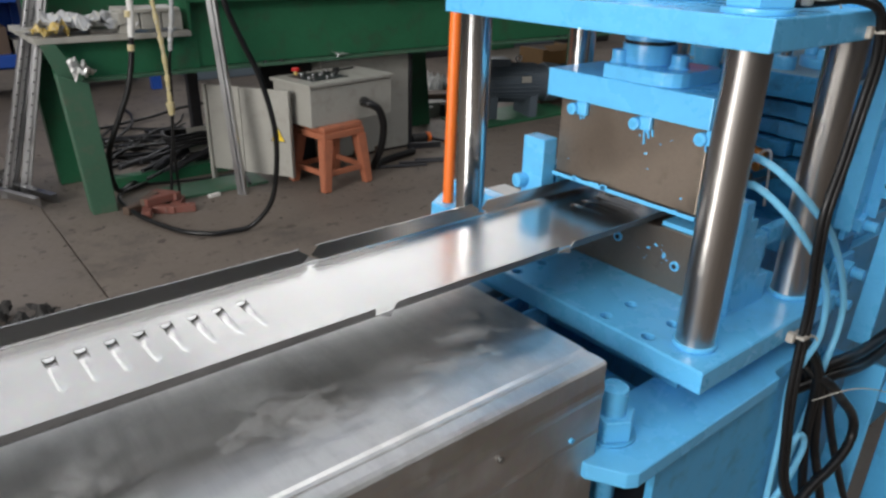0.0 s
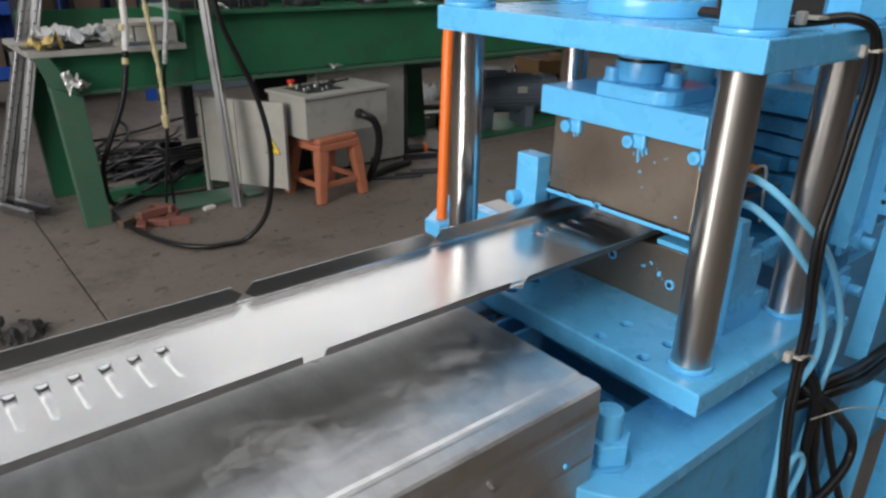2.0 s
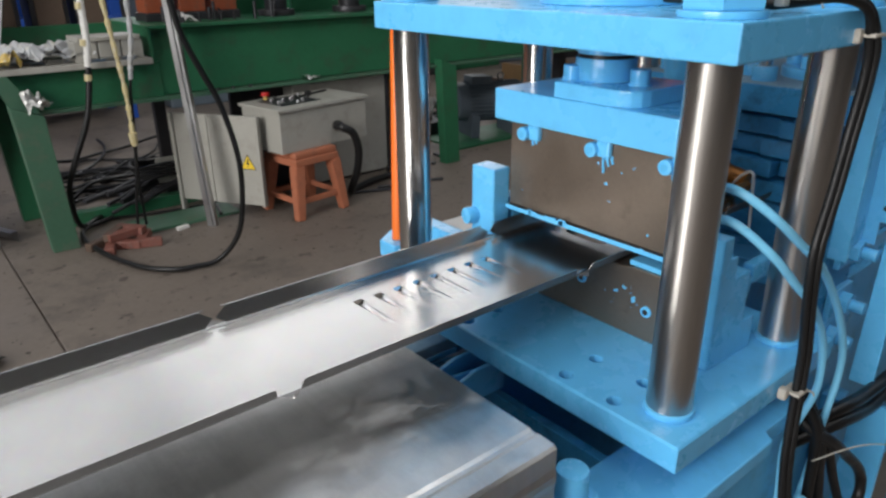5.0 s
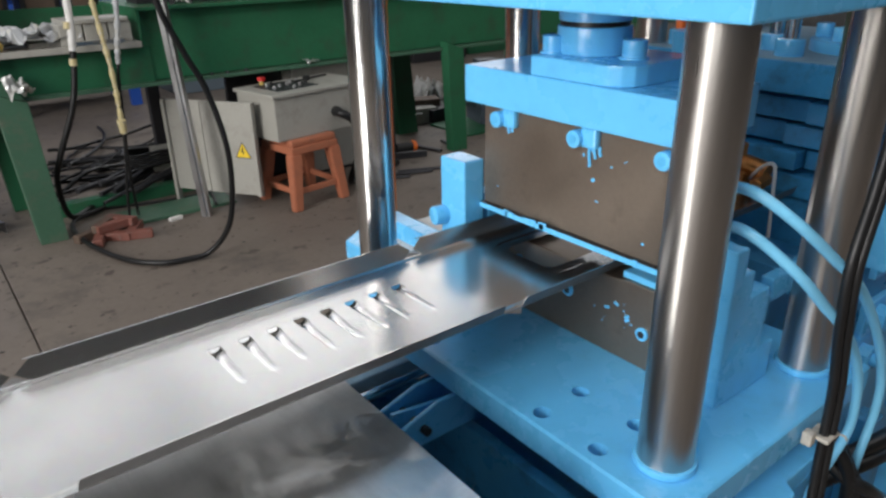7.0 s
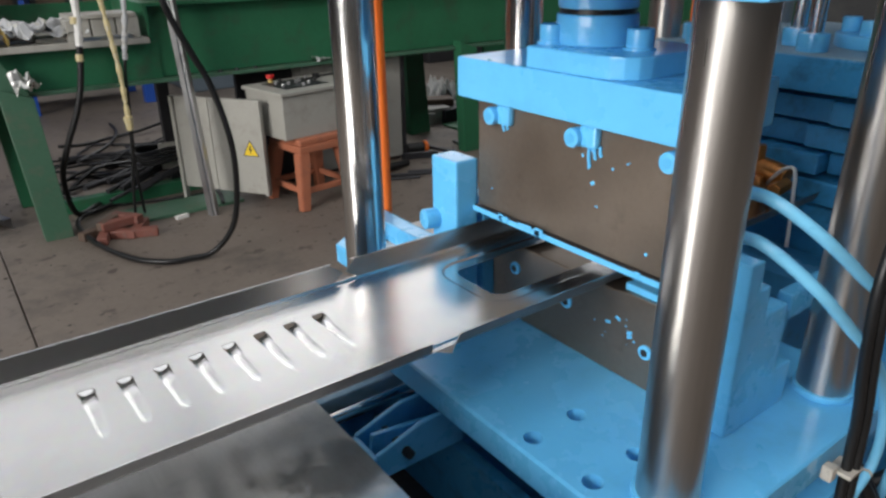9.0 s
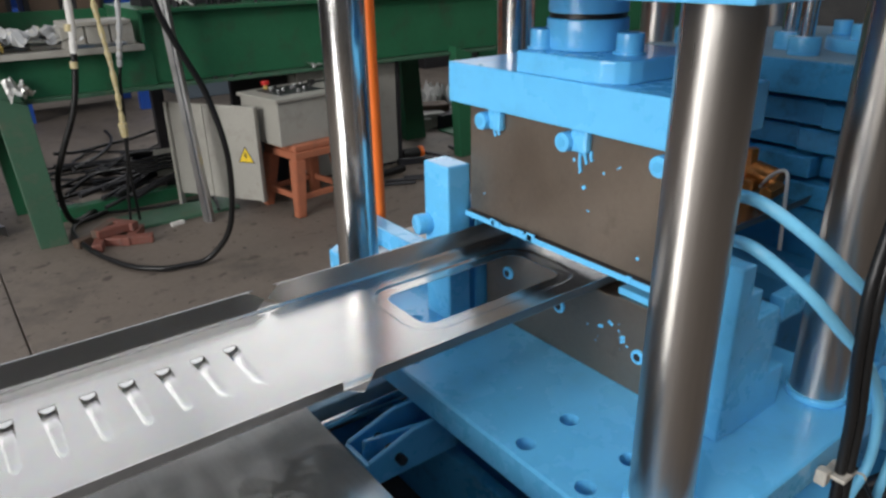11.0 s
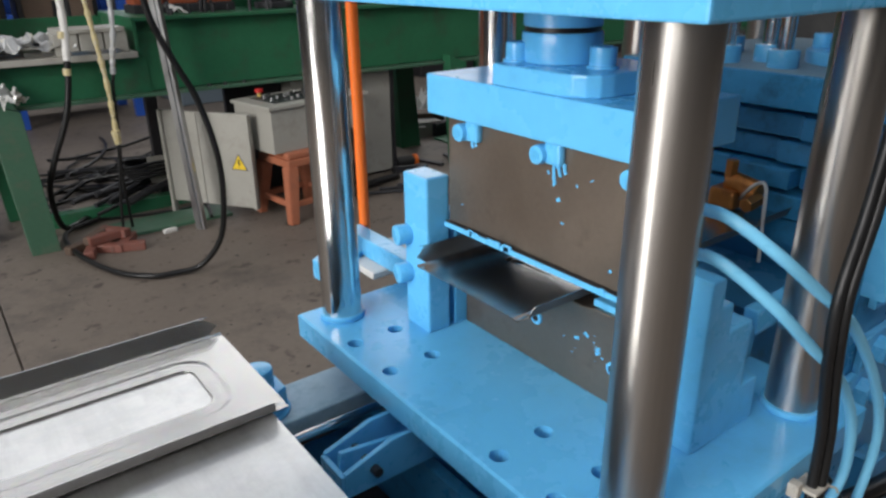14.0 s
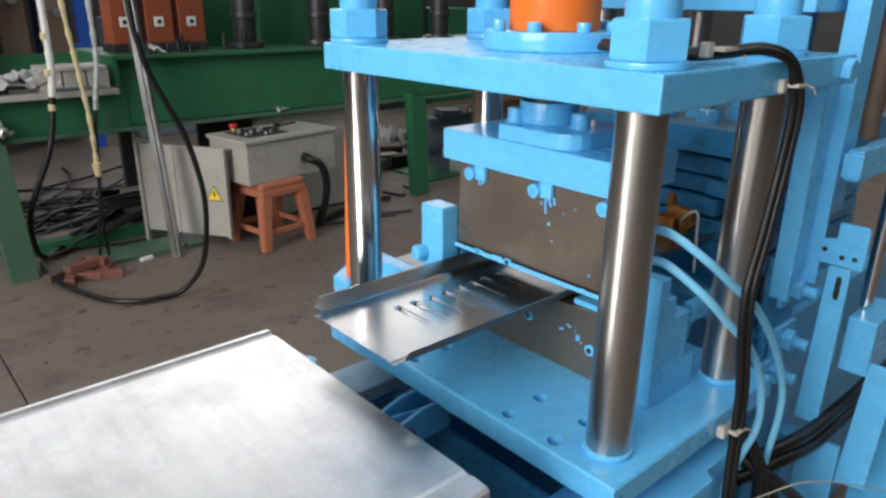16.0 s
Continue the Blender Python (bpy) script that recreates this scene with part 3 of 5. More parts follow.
part("grey_lead", tube([(1.66, 0.84, 1.06), (1.62, 0.79, 1.11), (1.6, 0.76, 1.12), (1.58, 0.745, 1.08), (1.57, 0.735, 1.0)], 0.003, sides=8), WHITE, p2, smooth=True)

# ---- side frame with the slotted bracket ----
sf = thing("side_frame", (1.75, 0.54, 0.0), "blue side frame with slotted bracket, nuts and bolts", "machine frame")
part("channel", prism([(1.605, 0.551), (1.612, 0.551), (1.612, 0.579), (1.746, 0.579), (1.746, 0.553), (1.753, 0.553), (1.753, 0.587), (1.605, 0.587)], "z", 0.985, 1.418, bevel=0.001), BLUE, sf, "upright blue channel open to the side")
part("tall_post", box(1.757, 1.83, 0.557, 0.60, 1.135, 1.72, 0.002), BLUE, sf)
part("arm_plate", box(1.745, 2.2, 0.512, 0.5405, 1.213, 1.275, 0.003), BLUE, sf)
part("arm_pad", box(1.736, 1.7445, 0.508, 0.544, 1.22, 1.268, 0.002), BLUE, sf)
bracket = part("slotted_bracket", prism([(0.47, 1.036), (0.47, 1.120), (0.476, 1.127), (0.528, 1.127), (0.528, 1.092), (0.561, 1.085), (0.561, 1.036)], "x", 1.745, 1.757, bevel=0.002), BLUE, sf, "blue bracket plate with bolt holes")
for y, z in ((0.547, 1.066), (0.512, 1.056), (0.488, 1.058)):
    part("bolt_hole", rod((1.7445, y, z), (1.7475, y, z), 0.0055, sides=14), BLACK, bracket)
bar = part("slotted_bar", prism([(0.492, 0.667), (0.540, 0.667), (0.533, 1.034), (0.490, 1.034)], "x", 1.745, 1.757, bevel=0.002), BLUE, sf)
part("slot", prism([(0.503, 0.968), (0.506, 0.963), (0.511, 0.963), (0.514, 0.968), (0.514, 1.010), (0.511, 1.015), (0.506, 1.015), (0.503, 1.010)], "x", 1.7445, 1.7475), BLACK, bar)
part("back_plate", box(1.65, 1.79, 0.602, 0.615, 0.55, 1.05, 0.003), BLUE_SHADE, sf)
part("post_foot", box(1.757, 1.83, 0.575, 0.62, 1.05, 1.134, 0.002), BLUE_SHADE, sf)
for x, z in [(1.735, 0.967), (1.735, 0.845), (1.70, 0.775)]:
    part("nut_plate", box(x - 0.05, x + 0.05, 0.588, 0.601, z - 0.035, z + 0.035, 0.003), BLUE, sf)
    n = part("hex_bolt", hexnut((x, 0.588, z), 0.026, -0.022, "y"), BLUE, sf)
    part("bolt_end", rod((x, 0.566, z), (x, 0.538, z), 0.013, sides=16, bevel=0.002), BLUE, n, smooth=True)
part("valve_box", box(1.85, 2.02, 0.447, 0.506, 0.765, 0.895, 0.004), BLUE, sf)
part("brace", box(1.80, 1.814, 0.452, 0.535, 0.0, 0.60, 0.003), BLUE, sf)
part("brace", prism([(0.398, 0.492), (0.462, 0.478), (0.445, 0.80), (0.388, 0.80)], "x", 1.85, 1.864, bevel=0.002), BLUE, sf)
part("brace", box(2.02, 2.034, 0.36, 0.47, 0.0, 0.70, 0.003), BLUE_DARK, sf)
part("brown_shaft", rod((1.885, 0.56, 1.28), (1.885, 0.56, 1.9), 0.022, sides=20), RUST, sf, smooth=True)
part("steel_shaft", rod((1.93, 0.50, 0.90), (1.93, 0.50, 1.205), 0.014, sides=16), CHROME, sf, smooth=True)
part("clamp_bar", box(1.31, 1.44, 0.59, 0.61, 1.015, 1.05, 0.003), BLUE, sf)
part("leg", box(1.84, 1.90, 0.575, 0.618, 0.0, 0.55, 0.003), BLUE_DARK, sf)
part("leg", box(1.62, 1.67, 0.575, 0.618, 0.0, 0.55, 0.003), BLUE_DARK, sf)

# ---- cables and hoses on the press ----
PATH_A = [(1.13, 0.70, 1.484), (1.105, 0.62, 1.484), (1.115, 0.55, 1.480), (1.15, 0.512, 1.484), (1.203, 0.490, 1.487), (1.262, 0.478, 1.470), (1.285, 0.477, 1.43), (1.294, 0.477, 1.38), (1.286, 0.479, 1.30), (1.255, 0.473, 1.22), (1.223, 0.468, 1.14), (1.232, 0.467, 1.053), (1.255, 0.467, 0.965), (1.262, 0.467, 0.91), (1.256, 0.462, 0.82), (1.250, 0.455, 0.74), (1.257, 0.445, 0.64), (1.286, 0.44, 0.531), (1.34, 0.42, 0.43), (1.42, 0.37, 0.25), (1.45, 0.35, 0.02)]
wire = thing("black_cable", (1.24, 0.46, 0.0), "pair of glossy black rubber cables tied to the press", "cable")
for k in range(2):
    part("cable", tube([(x + 0.011 * k, y - 0.005 * k + (0.009 * k if z > 1.46 else 0), z + (0.004 * k if z > 1.46 else 0)) for x, y, z in PATH_A], 0.0064, sides=10), RUBBER, wire, smooth=True)
for x, y, z in ((1.286, 0.488, 1.437), (1.258, 0.476, 0.882), (1.135, 0.525, 1.490)):
    tie = part("cable_tie", box(x - 0.010, x + 0.022, y - 0.022, y + 0.006, z - 0.0025, z + 0.0025, 0.001), TIE, wire, "grubby nylon cable tie")
    part("tie_block", box(x - 0.022, x - 0.007, y - 0.006, y + 0.008, z - 0.011, z + 0.009, 0.003), TIE, tie)
    part("tie_tail", tube([(x + 0.02, y - 0.020, z), (x + 0.030, y - 0.026, z - 0.005), (x + 0.036, y - 0.028, z - 0.014)], 0.0014, sides=6), TIE, tie)
for pts in ([(1.15, 0.61, 1.22), (1.118, 0.545, 1.235), (1.14, 0.50, 1.205), (1.206, 0.482, 1.151), (1.295, 0.476, 1.085), (1.395, 0.475, 0.98), (1.458, 0.475, 0.885), (1.469, 0.475, 0.815), (1.447, 0.475, 0.735), (1.425, 0.475, 0.63), (1.405, 0.48, 0.48), (1.38, 0.475, 0.2)],
            [(1.15, 0.60, 1.17), (1.112, 0.54, 1.19), (1.145, 0.495, 1.148), (1.21, 0.479, 1.086), (1.276, 0.475, 1.031), (1.335, 0.474, 0.965), (1.366, 0.473, 0.90), (1.370, 0.473, 0.835), (1.330, 0.475, 0.793), (1.300, 0.476, 0.770), (1.292, 0.476, 0.735), (1.31, 0.475, 0.62), (1.33, 0.475, 0.4)]):
    single("air_hose", tube(pts, 0.0066, sides=12), HOSE_BLUE, "sky-blue painted air hose looping beside the press", "hose", "air hoses", smooth=True)
single("hose_stub", tube([(1.33, 0.465, 0.55), (1.37, 0.46, 0.60), (1.40, 0.455, 0.56), (1.38, 0.46, 0.48), (1.33, 0.465, 0.43)], 0.007, sides=10), HOSE_BLUE, "thin blue hose curl against the stand", "hose", smooth=True)
for pts, r in (([(1.36, 0.535, 0.85), (1.365, 0.48, 0.80), (1.379, 0.46, 0.75), (1.397, 0.46, 0.676), (1.412, 0.46, 0.575), (1.429, 0.45, 0.467), (1.458, 0.43, 0.30), (1.47, 0.40, 0.011)], 0.010),
               ([(1.38, 0.535, 0.84), (1.383, 0.48, 0.79), (1.392, 0.455, 0.725), (1.426, 0.455, 0.635), (1.472, 0.455, 0.516), (1.54, 0.45, 0.393), (1.60, 0.44, 0.25), (1.63, 0.42, 0.011)], 0.010),
               ([(1.40, 0.535, 0.80), (1.402, 0.47, 0.75), (1.43, 0.45, 0.690), (1.494, 0.45, 0.591), (1.584, 0.45, 0.463), (1.69, 0.44, 0.30), (1.77, 0.42, 0.15), (1.80, 0.40, 0.011)], 0.009),
               ([(1.37, 0.535, 0.79), (1.378, 0.47, 0.75), (1.41, 0.44, 0.722), (1.496, 0.44, 0.652), (1.585, 0.435, 0.572), (1.612, 0.43, 0.514), (1.581, 0.425, 0.480), (1.493, 0.42, 0.47), (1.377, 0.42, 0.46), (1.28, 0.42, 0.40), (1.26, 0.41, 0.2), (1.27, 0.40, 0.012)], 0.011),
               ([(1.50, 0.535, 0.66), (1.596, 0.5, 0.676), (1.699, 0.49, 0.669), (1.82, 0.48, 0.681), (1.955, 0.48, 0.679), (2.134, 0.48, 0.683), (2.649, 0.5, 0.595)], 0.014),
               ([(1.48, 0.535, 0.63), (1.582, 0.495, 0.65), (1.735, 0.485, 0.626), (1.857, 0.475, 0.645), (1.998, 0.475, 0.64), (2.184, 0.475, 0.625), (2.712, 0.495, 0.527)], 0.014)):
    single("power_cable", tube(pts, r, sides=12), RUBBER, "thick black rubber cable hanging beside the stand", "cable", "hanging cables", smooth=True)
single("thin_lead", tube([(1.36, 0.45, 0.70), (1.45, 0.40, 0.72), (1.6, 0.36, 0.66), (1.8, 0.31, 0.56), (2.0, 0.28, 0.45), (2.1, 0.28, 0.0)], 0.0013, sides=6), GREY, "thin grey lead drooping beside the stand", "cable", smooth=True)

# ---- galvanised table ----
table = thing("run_out_table", (-0.6, 0.83, 0.0), "worn galvanised sheet-metal run-out table with beaded edges", "table")
TZ, TY0, TY1, TX0, TX1 = 0.977, 0.543, 1.124, -2.75, 0.766
part("table_top", strip_profile([(TY0, TZ - 0.005), (TY0 + 0.004, TZ - 0.001), (TY0 + 0.012, TZ), (TY0 + 0.03, TZ), (TY0 + 0.036, TZ - 0.002), (TY0 + 0.042, TZ - 0.002), (TY0 + 0.048, TZ), (TY1 - 0.036, TZ), (TY1 - 0.03, TZ - 0.003), (TY1 - 0.022, TZ - 0.002), (TY1 - 0.014, TZ + 0.001), (TY1 - 0.005, TZ), (TY1, TZ - 0.005)], "x", TX0, TX1, -0.0025), GALV, table, "scuffed galvanised top with a bead along each edge")
# Below z 0.76 panels and bottom are unseen, added to block light.
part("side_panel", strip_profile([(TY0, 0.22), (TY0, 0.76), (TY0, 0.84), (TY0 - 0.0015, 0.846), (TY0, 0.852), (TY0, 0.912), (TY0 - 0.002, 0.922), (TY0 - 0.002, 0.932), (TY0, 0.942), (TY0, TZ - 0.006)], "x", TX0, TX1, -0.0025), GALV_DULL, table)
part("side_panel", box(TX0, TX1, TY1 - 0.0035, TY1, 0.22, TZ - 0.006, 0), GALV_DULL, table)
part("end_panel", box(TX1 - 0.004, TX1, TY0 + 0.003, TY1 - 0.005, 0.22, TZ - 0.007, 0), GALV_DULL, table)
part("unseen_bottom", box(TX0, TX1 - 0.006, TY0 + 0.004, TY1 - 0.005, 0.22, 0.224, 0), GALV_DULL, table)
for x in (TX0 + 0.05, -0.9, 0.66):
    for y in (TY0 + 0.05, TY1 - 0.05):
        part("leg", box(x - 0.025, x + 0.025, y - 0.025, y + 0.025, 0.0, 0.22, 0.003), BLUE_DARK, table)
# The blue dot near the end is a paint spot, the others rivets.
for x, y in ((0.70, TY0 - 0.0015), (0.55, TY0 - 0.0015), (0.30, TY0 - 0.0015)):
    part("side_dot", rod((x, y + 0.003, 0.90 - 0.04 * (x > 0.6)), (x, y - 0.003, 0.90 - 0.04 * (x > 0.6)), 0.0045, sides=12), BLUE if x > 0.6 else ZINC, table, smooth=True)

# ---- formed strip ----
WZ, YN, YF = 1.045, 0.766, 0.990
HALF = (YF - YN) / 2


def channel_mesh(length, notches, louvres, windows, before=0.0):
    """Folded sheet along x from 0 to length: web at z 0, notched upright flanges with a narrow turned lip, slots under the louvres, windows with a pressed rim."""
    bm = bmesh.new()
    step = 0.0055
    flat = HALF - 0.012
    loops = [[(before, -flat), (length, -flat), (length, flat), (before, flat)]]
    loops += [[(x + w, y) for w, y in LOUVRE_RIM] for x in louvres]
    rims = [rounded(a - 0.022, b + 0.022, c - 0.022, d + 0.022, 0.04) for a, b, c, d in windows]
    loops += rims
    made = filled(loops, 0.0, bm)
    for (a, b, c, d), outer in zip(windows, made[1 + len(louvres):]):
        mid = [bm.verts.new((x, y, -0.0016)) for x, y in rounded(a - 0.018, b + 0.018, c - 0.018, d + 0.018, 0.036)]
        inn = [bm.verts.new((x, y, -0.0016)) for x, y in rounded(a, b, c, d, 0.018)]
        bridge(bm, outer, mid)
        bridge(bm, mid, inn)
    ends = [before, *notches, length]
    cut = 0.0175
    for s in (-1, 1):
        # step along the web's edge, then the fold
        rows = [(s * flat, 0.0), (s * (flat + 0.003), -0.0015), (s * (HALF - 0.0025), -0.0015), (s * HALF, 0.0015)]
        for (ya, za), (yb, zb) in zip(rows, rows[1:]):
            bm.faces.new([bm.verts.new(p) for p in ((before, ya, za), (length, ya, za), (length, yb, zb), (before, yb, zb))])
        for a, b in zip(ends, ends[1:]):
            k = 1.0 if s > 0 else 0.74
            prof = [(0.0, 0.0015, 0.95), (0.0040 * k, 0.0115 * k, 0.12 if s > 0 else 1.0), (0.0094 * k, 0.0245 * k, 1.15), (0.0118 * k, 0.0248 * k, 0.75 if s > 0 else 1.15)]
            for (oa, za, ca), (ob, zb, cb) in zip(prof, prof[1:]):
                bm.faces.new([bm.verts.new(p) for p in ((a + cut * ca, s * (HALF + oa), za), (b - cut * ca, s * (HALF + oa), za), (b - cut * cb, s * (HALF + ob), zb), (a + cut * cb, s * (HALF + ob), zb))])
        # flat mitre tabs between the flange pieces
        for x in notches:
            bm.faces.new([bm.verts.new(p) for p in ((x - cut * 0.95, s * HALF, 0.0015), (x + cut * 0.95, s * HALF, 0.0015), (x, s * (HALF + 0.0165), 0.0016))])
    bmesh.ops.remove_doubles(bm, verts=bm.verts, dist=0.0003)
    bmesh.ops.recalc_face_normals(bm, faces=bm.faces)
    up = sum(f.normal.z * f.calc_area() for f in bm.faces)
    if up < 0:
        bmesh.ops.reverse_faces(bm, faces=bm.faces)
    return bm


# Duller, darker grey for the strip's underside and the flanges' outer faces.
SHEET_BACK = surface("dull_dark_sheet_back", (0.14, 0.135, 0.13), 0.45, 0.3, vary=0.15, stain=(0.27, 0.265, 0.26), dirt=0.4, scale=6, grain=120, bump=0.03)


LOUVRE_RIM = [(0.0, -0.045), (0.0042, -0.0425), (0.0056, -0.037), (0.0062, -0.010), (0.0072, 0.020), (0.0086, 0.044), (0.0080, 0.0505), (-0.0080, 0.0505), (-0.0086, 0.044), (-0.0072, 0.020), (-0.0062, -0.010), (-0.0056, -0.037), (-0.0042, -0.0425)]


def louvre_mesh():
    """A pressed tongue that sinks from the near end to a cut at the far end, hung on the edges of its opening."""
    lo = bmesh.new()
    rows = []
    for y, w in ((-0.0449, 0.0006), (-0.0425, 0.0042), (-0.037, 0.0056), (-0.024, 0.0059), (-0.010, 0.0062), (0.006, 0.0067), (0.020, 0.0072), (0.034, 0.0079), (0.044, 0.0086), (0.0495, 0.0081)):
        u = (y + 0.045) / 0.095
        d = 0.0011 * min(1.0, u * 10) + 0.0062 * max(0.0, (u - 0.66) / 0.34) ** 1.4
        rows.append([lo.verts.new((w * k, y, -d * z)) for k, z in ((-1.0, 0.0), (-0.85, 0.3), (-0.45, 0.85), (0.0, 1.0), (0.45, 0.85), (0.8, 0.75), (1.0, 0.0))])
    for a, b in zip(rows, rows[1:]):
        for k in range(6):
            lo.faces.new((a[k], a[k + 1], b[k + 1], b[k]))
    for f in lo.faces:
        f.smooth = True
    me = bpy.data.meshes.new("louvre")
    lo.to_mesh(me)
    lo.free()
    me.materials.append(SHEET)
    return me


LOUVRE = louvre_mesh()


def strip_thing(name, x, length, notches, louvres, windows, label):
    ob = new(name)
    ob.empty_display_size = 0.1
    ob.location = (x, (YN + YF) / 2, WZ)
    tagged(ob, label, "metal strip")
    bm = channel_mesh(length, notches, louvres, windows)
    me = bpy.data.meshes.new("channel")
    bm.to_mesh(me)
    bm.free()
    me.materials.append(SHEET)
    me.materials.append(SHEET_BACK)
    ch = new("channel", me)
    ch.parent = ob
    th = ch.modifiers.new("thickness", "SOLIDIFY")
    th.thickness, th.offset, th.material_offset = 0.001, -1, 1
    for x0 in louvres:
        lv = new("louvre", LOUVRE)
        lv.parent = ob
        lv.location = (x0, 0, 0)
    return ob


# lengths from the leading end; the sheet is cut off at its fourth notch
N4 = 2.2
N3, N2, N1 = N4 - 0.432, N4 - 0.432 - 0.546, N4 - 0.432 - 0.546 - 0.392
LA = [N1 - 0.157 - 0.038 * i for i in range(8)]
LB = [N2 + 0.203 + 0.038 * i for i in range(8)]
piece = strip_thing("formed_sheet", 0.0, N4, [N1, N2, N3], LA + LB, [(N3 + 0.133, N3 + 0.368, -0.05, 0.048)], "bright zinc sheet channel with notched flanges, louvres and a window")
NX = [0.126 + 0.0345 * i for i in range(8)]
coil = strip_thing("formed_strip", 1.13, 2.2, [0.52, 1.07, 1.5], NX, [], "bright zinc sheet channel with louvres coming out of the press")

# ---- green roll former ----
gm = thing("roll_forming_machine", (3.2, 4.8, 0.0), "dark green roll-forming machine bed on sloping legs", "machine")
part("beam", box(1.58, 8.0, 4.5, 4.52, 0.80, 1.19, 0.003), GREEN, gm, "deep green beam web")
part("beam_flange", box(1.56, 8.0, 4.44, 5.3, 1.19, 1.21, 0.003), GREEN, gm)
part("end_stiffener", box(1.565, 1.58, 4.445, 5.2, 1.035, 1.19, 0.002), GREEN, gm)
part("low_beam", box(0.78, 1.62, 4.49, 4.51, 0.795, 1.0, 0.003), GREEN, gm)
part("low_table", box(0.70, 1.562, 4.42, 5.2, 1.0, 1.032, 0.003), GREY, gm, "dusty grey infeed table")
part("bottom_flange", box(0.8, 8.0, 4.44, 4.62, 0.775, 0.795, 0.003), GREEN_FADED, gm)
part("rear_beam", box(0.8, 8.0, 5.2, 5.22, 0.78, 1.19, 0.003), GREEN, gm)
for x, m in ((0.0, GREEN_FADED), (2.94, GREEN)):
    part("leg", prism([(0.824 + x, 0), (0.965 + x, 0), (0.93 + x, 0.78), (0.775 + x, 0.84)], "y", 4.38, 4.47, bevel=0.004), m, gm, "sloping box-section leg")
    part("leg", prism([(0.80 + x, 0), (1.0 + x, 0), (0.93 + x, 0.78), (0.76 + x, 0.84)], "y", 5.1, 5.19, bevel=0.004), GREEN, gm)
part("leg_gusset", prism([(0.72, 1.0), (0.80, 1.0), (0.92, 0.79), (0.79, 0.80)], "y", 4.40, 4.415, bevel=0.002), GREEN_FADED, gm)
for x in (2.9, 5.5):
    part("post", box(x, x + 0.09, 4.75, 4.84, 0.0, 0.79, 0.004), DARK, gm)
part("ground_beam", box(1.0, 2.3, 4.78, 4.86, 0.0, 0.08, 0.004), GREEN, gm)
part("ground_plate", box(1.25, 1.95, 4.35, 4.62, 0.0, 0.018, 0.003), GREEN_FADED, gm)
for x in (1.95, 2.05, 2.17, 4.9, 5.0):
    b = part("bed_bolt", hexnut((x, 4.465, 0.795), 0.014, 0.014), DARK, gm)
# roll stands on the bed
for i in range(3):
    x = 1.66 + 0.21 * i
    s = part("bearing_block", box(x, x + 0.17, 4.72, 4.90, 1.26, 1.62, 0.008), ORANGE_DULL, gm, "orange bearing block in shade-darkened paint")
    part("bearing_cap", box(x + 0.05, x + 0.11, 4.712, 4.722, 1.36, 1.42, 0.004), WHITE, s)
    part("bearing_bore", rod((x + 0.08, 4.713, 1.39), (x + 0.08, 4.708, 1.39), 0.014, sides=20), BLACK, s)
    part("stand_foot", box(x - 0.01, x + 0.18, 4.70, 4.92, 1.21, 1.26, 0.004), DARK, s)
for x in (2.36, 2.80, 3.36, 3.95):
    part("stand_plate", box(x, x + 0.40, 5.0, 5.03, 1.21, 1.9, 0.004), GREEN, gm, "green stand plate")
for x in (2.53, 3.12, 3.72, 4.3):
    r = part("roller", rod((x, 4.72, 1.24), (x, 4.72, 1.78), 0.075, sides=28, bevel=0.006), DARK, gm, "greasy black forming roller", smooth=True)
    part("roller_base", rod((x, 4.72, 1.21), (x, 4.72, 1.25), 0.125, sides=28, bevel=0.006), DARK, r, smooth=True)
    part("roller_ring", rod((x, 4.72, 1.40), (x, 4.72, 1.44), 0.09, sides=28, bevel=0.006), DARK, r, smooth=True)
rng = random.Random(11)
for i in range(14):
    x, y = rng.uniform(1.65, 2.5), rng.uniform(4.5, 4.66)
    part("jig_bolt", rod((x, y, 1.21), (x, y, 1.21 + rng.uniform(0.03, 0.12)), rng.uniform(0.008, 0.016), sides=12), DARK, gm, smooth=True)
for x0, x1, z1 in ((0.82, 1.06, 1.52), (1.12, 1.34, 1.66), (1.38, 1.57, 1.58)):
    g = part("gear_housing", box(x0, x1, 5.23, 5.5, 0.80, z1, 0.012), DARK, gm, "oily dark gear housing")
    part("housing_cover", box(x0 + 0.03, x1 - 0.03, 5.216, 5.229, 1.1, z1 - 0.05, 0.004), RUST, g)
    part("shaft_end", rod(((x0 + x1) / 2, 5.215, z1 - 0.14), ((x0 + x1) / 2, 5.12, z1 - 0.14), 0.03, sides=18, bevel=0.004), ZINC, g, smooth=True)
# bars and sheets lying on the infeed table
for i in range(9):
    x, y = rng.uniform(0.85, 1.35), rng.uniform(4.5, 4.95)
    w, d, hh = rng.uniform(0.10, 0.24), rng.uniform(0.03, 0.08), rng.uniform(0.01, 0.03)
    single("steel_offcut", box(x - w, x + w, y - d, y + d, 1.032, 1.032 + hh, 0.003, turn=pose(0, 0, 0, 0, 0, rng.uniform(-14, 14))), rng.choice((ZINC, GREY, DARK)), "grey steel offcut lying on the infeed table", "offcut", "offcuts on the table")
for x in (1.22, 1.345, 1.47):
    single("steel_block", box(x - 0.058, x + 0.058, 4.46, 4.60, 1.032, 1.142, 0.004), GREY, "grey steel block standing on the infeed table", "block", "blocks on the table")
single("cover_plate", box(1.18, 1.52, 4.45, 4.7, 1.1425, 1.165, 0.004), GREY, "thin grey cover plate lying on the blocks", "plate")


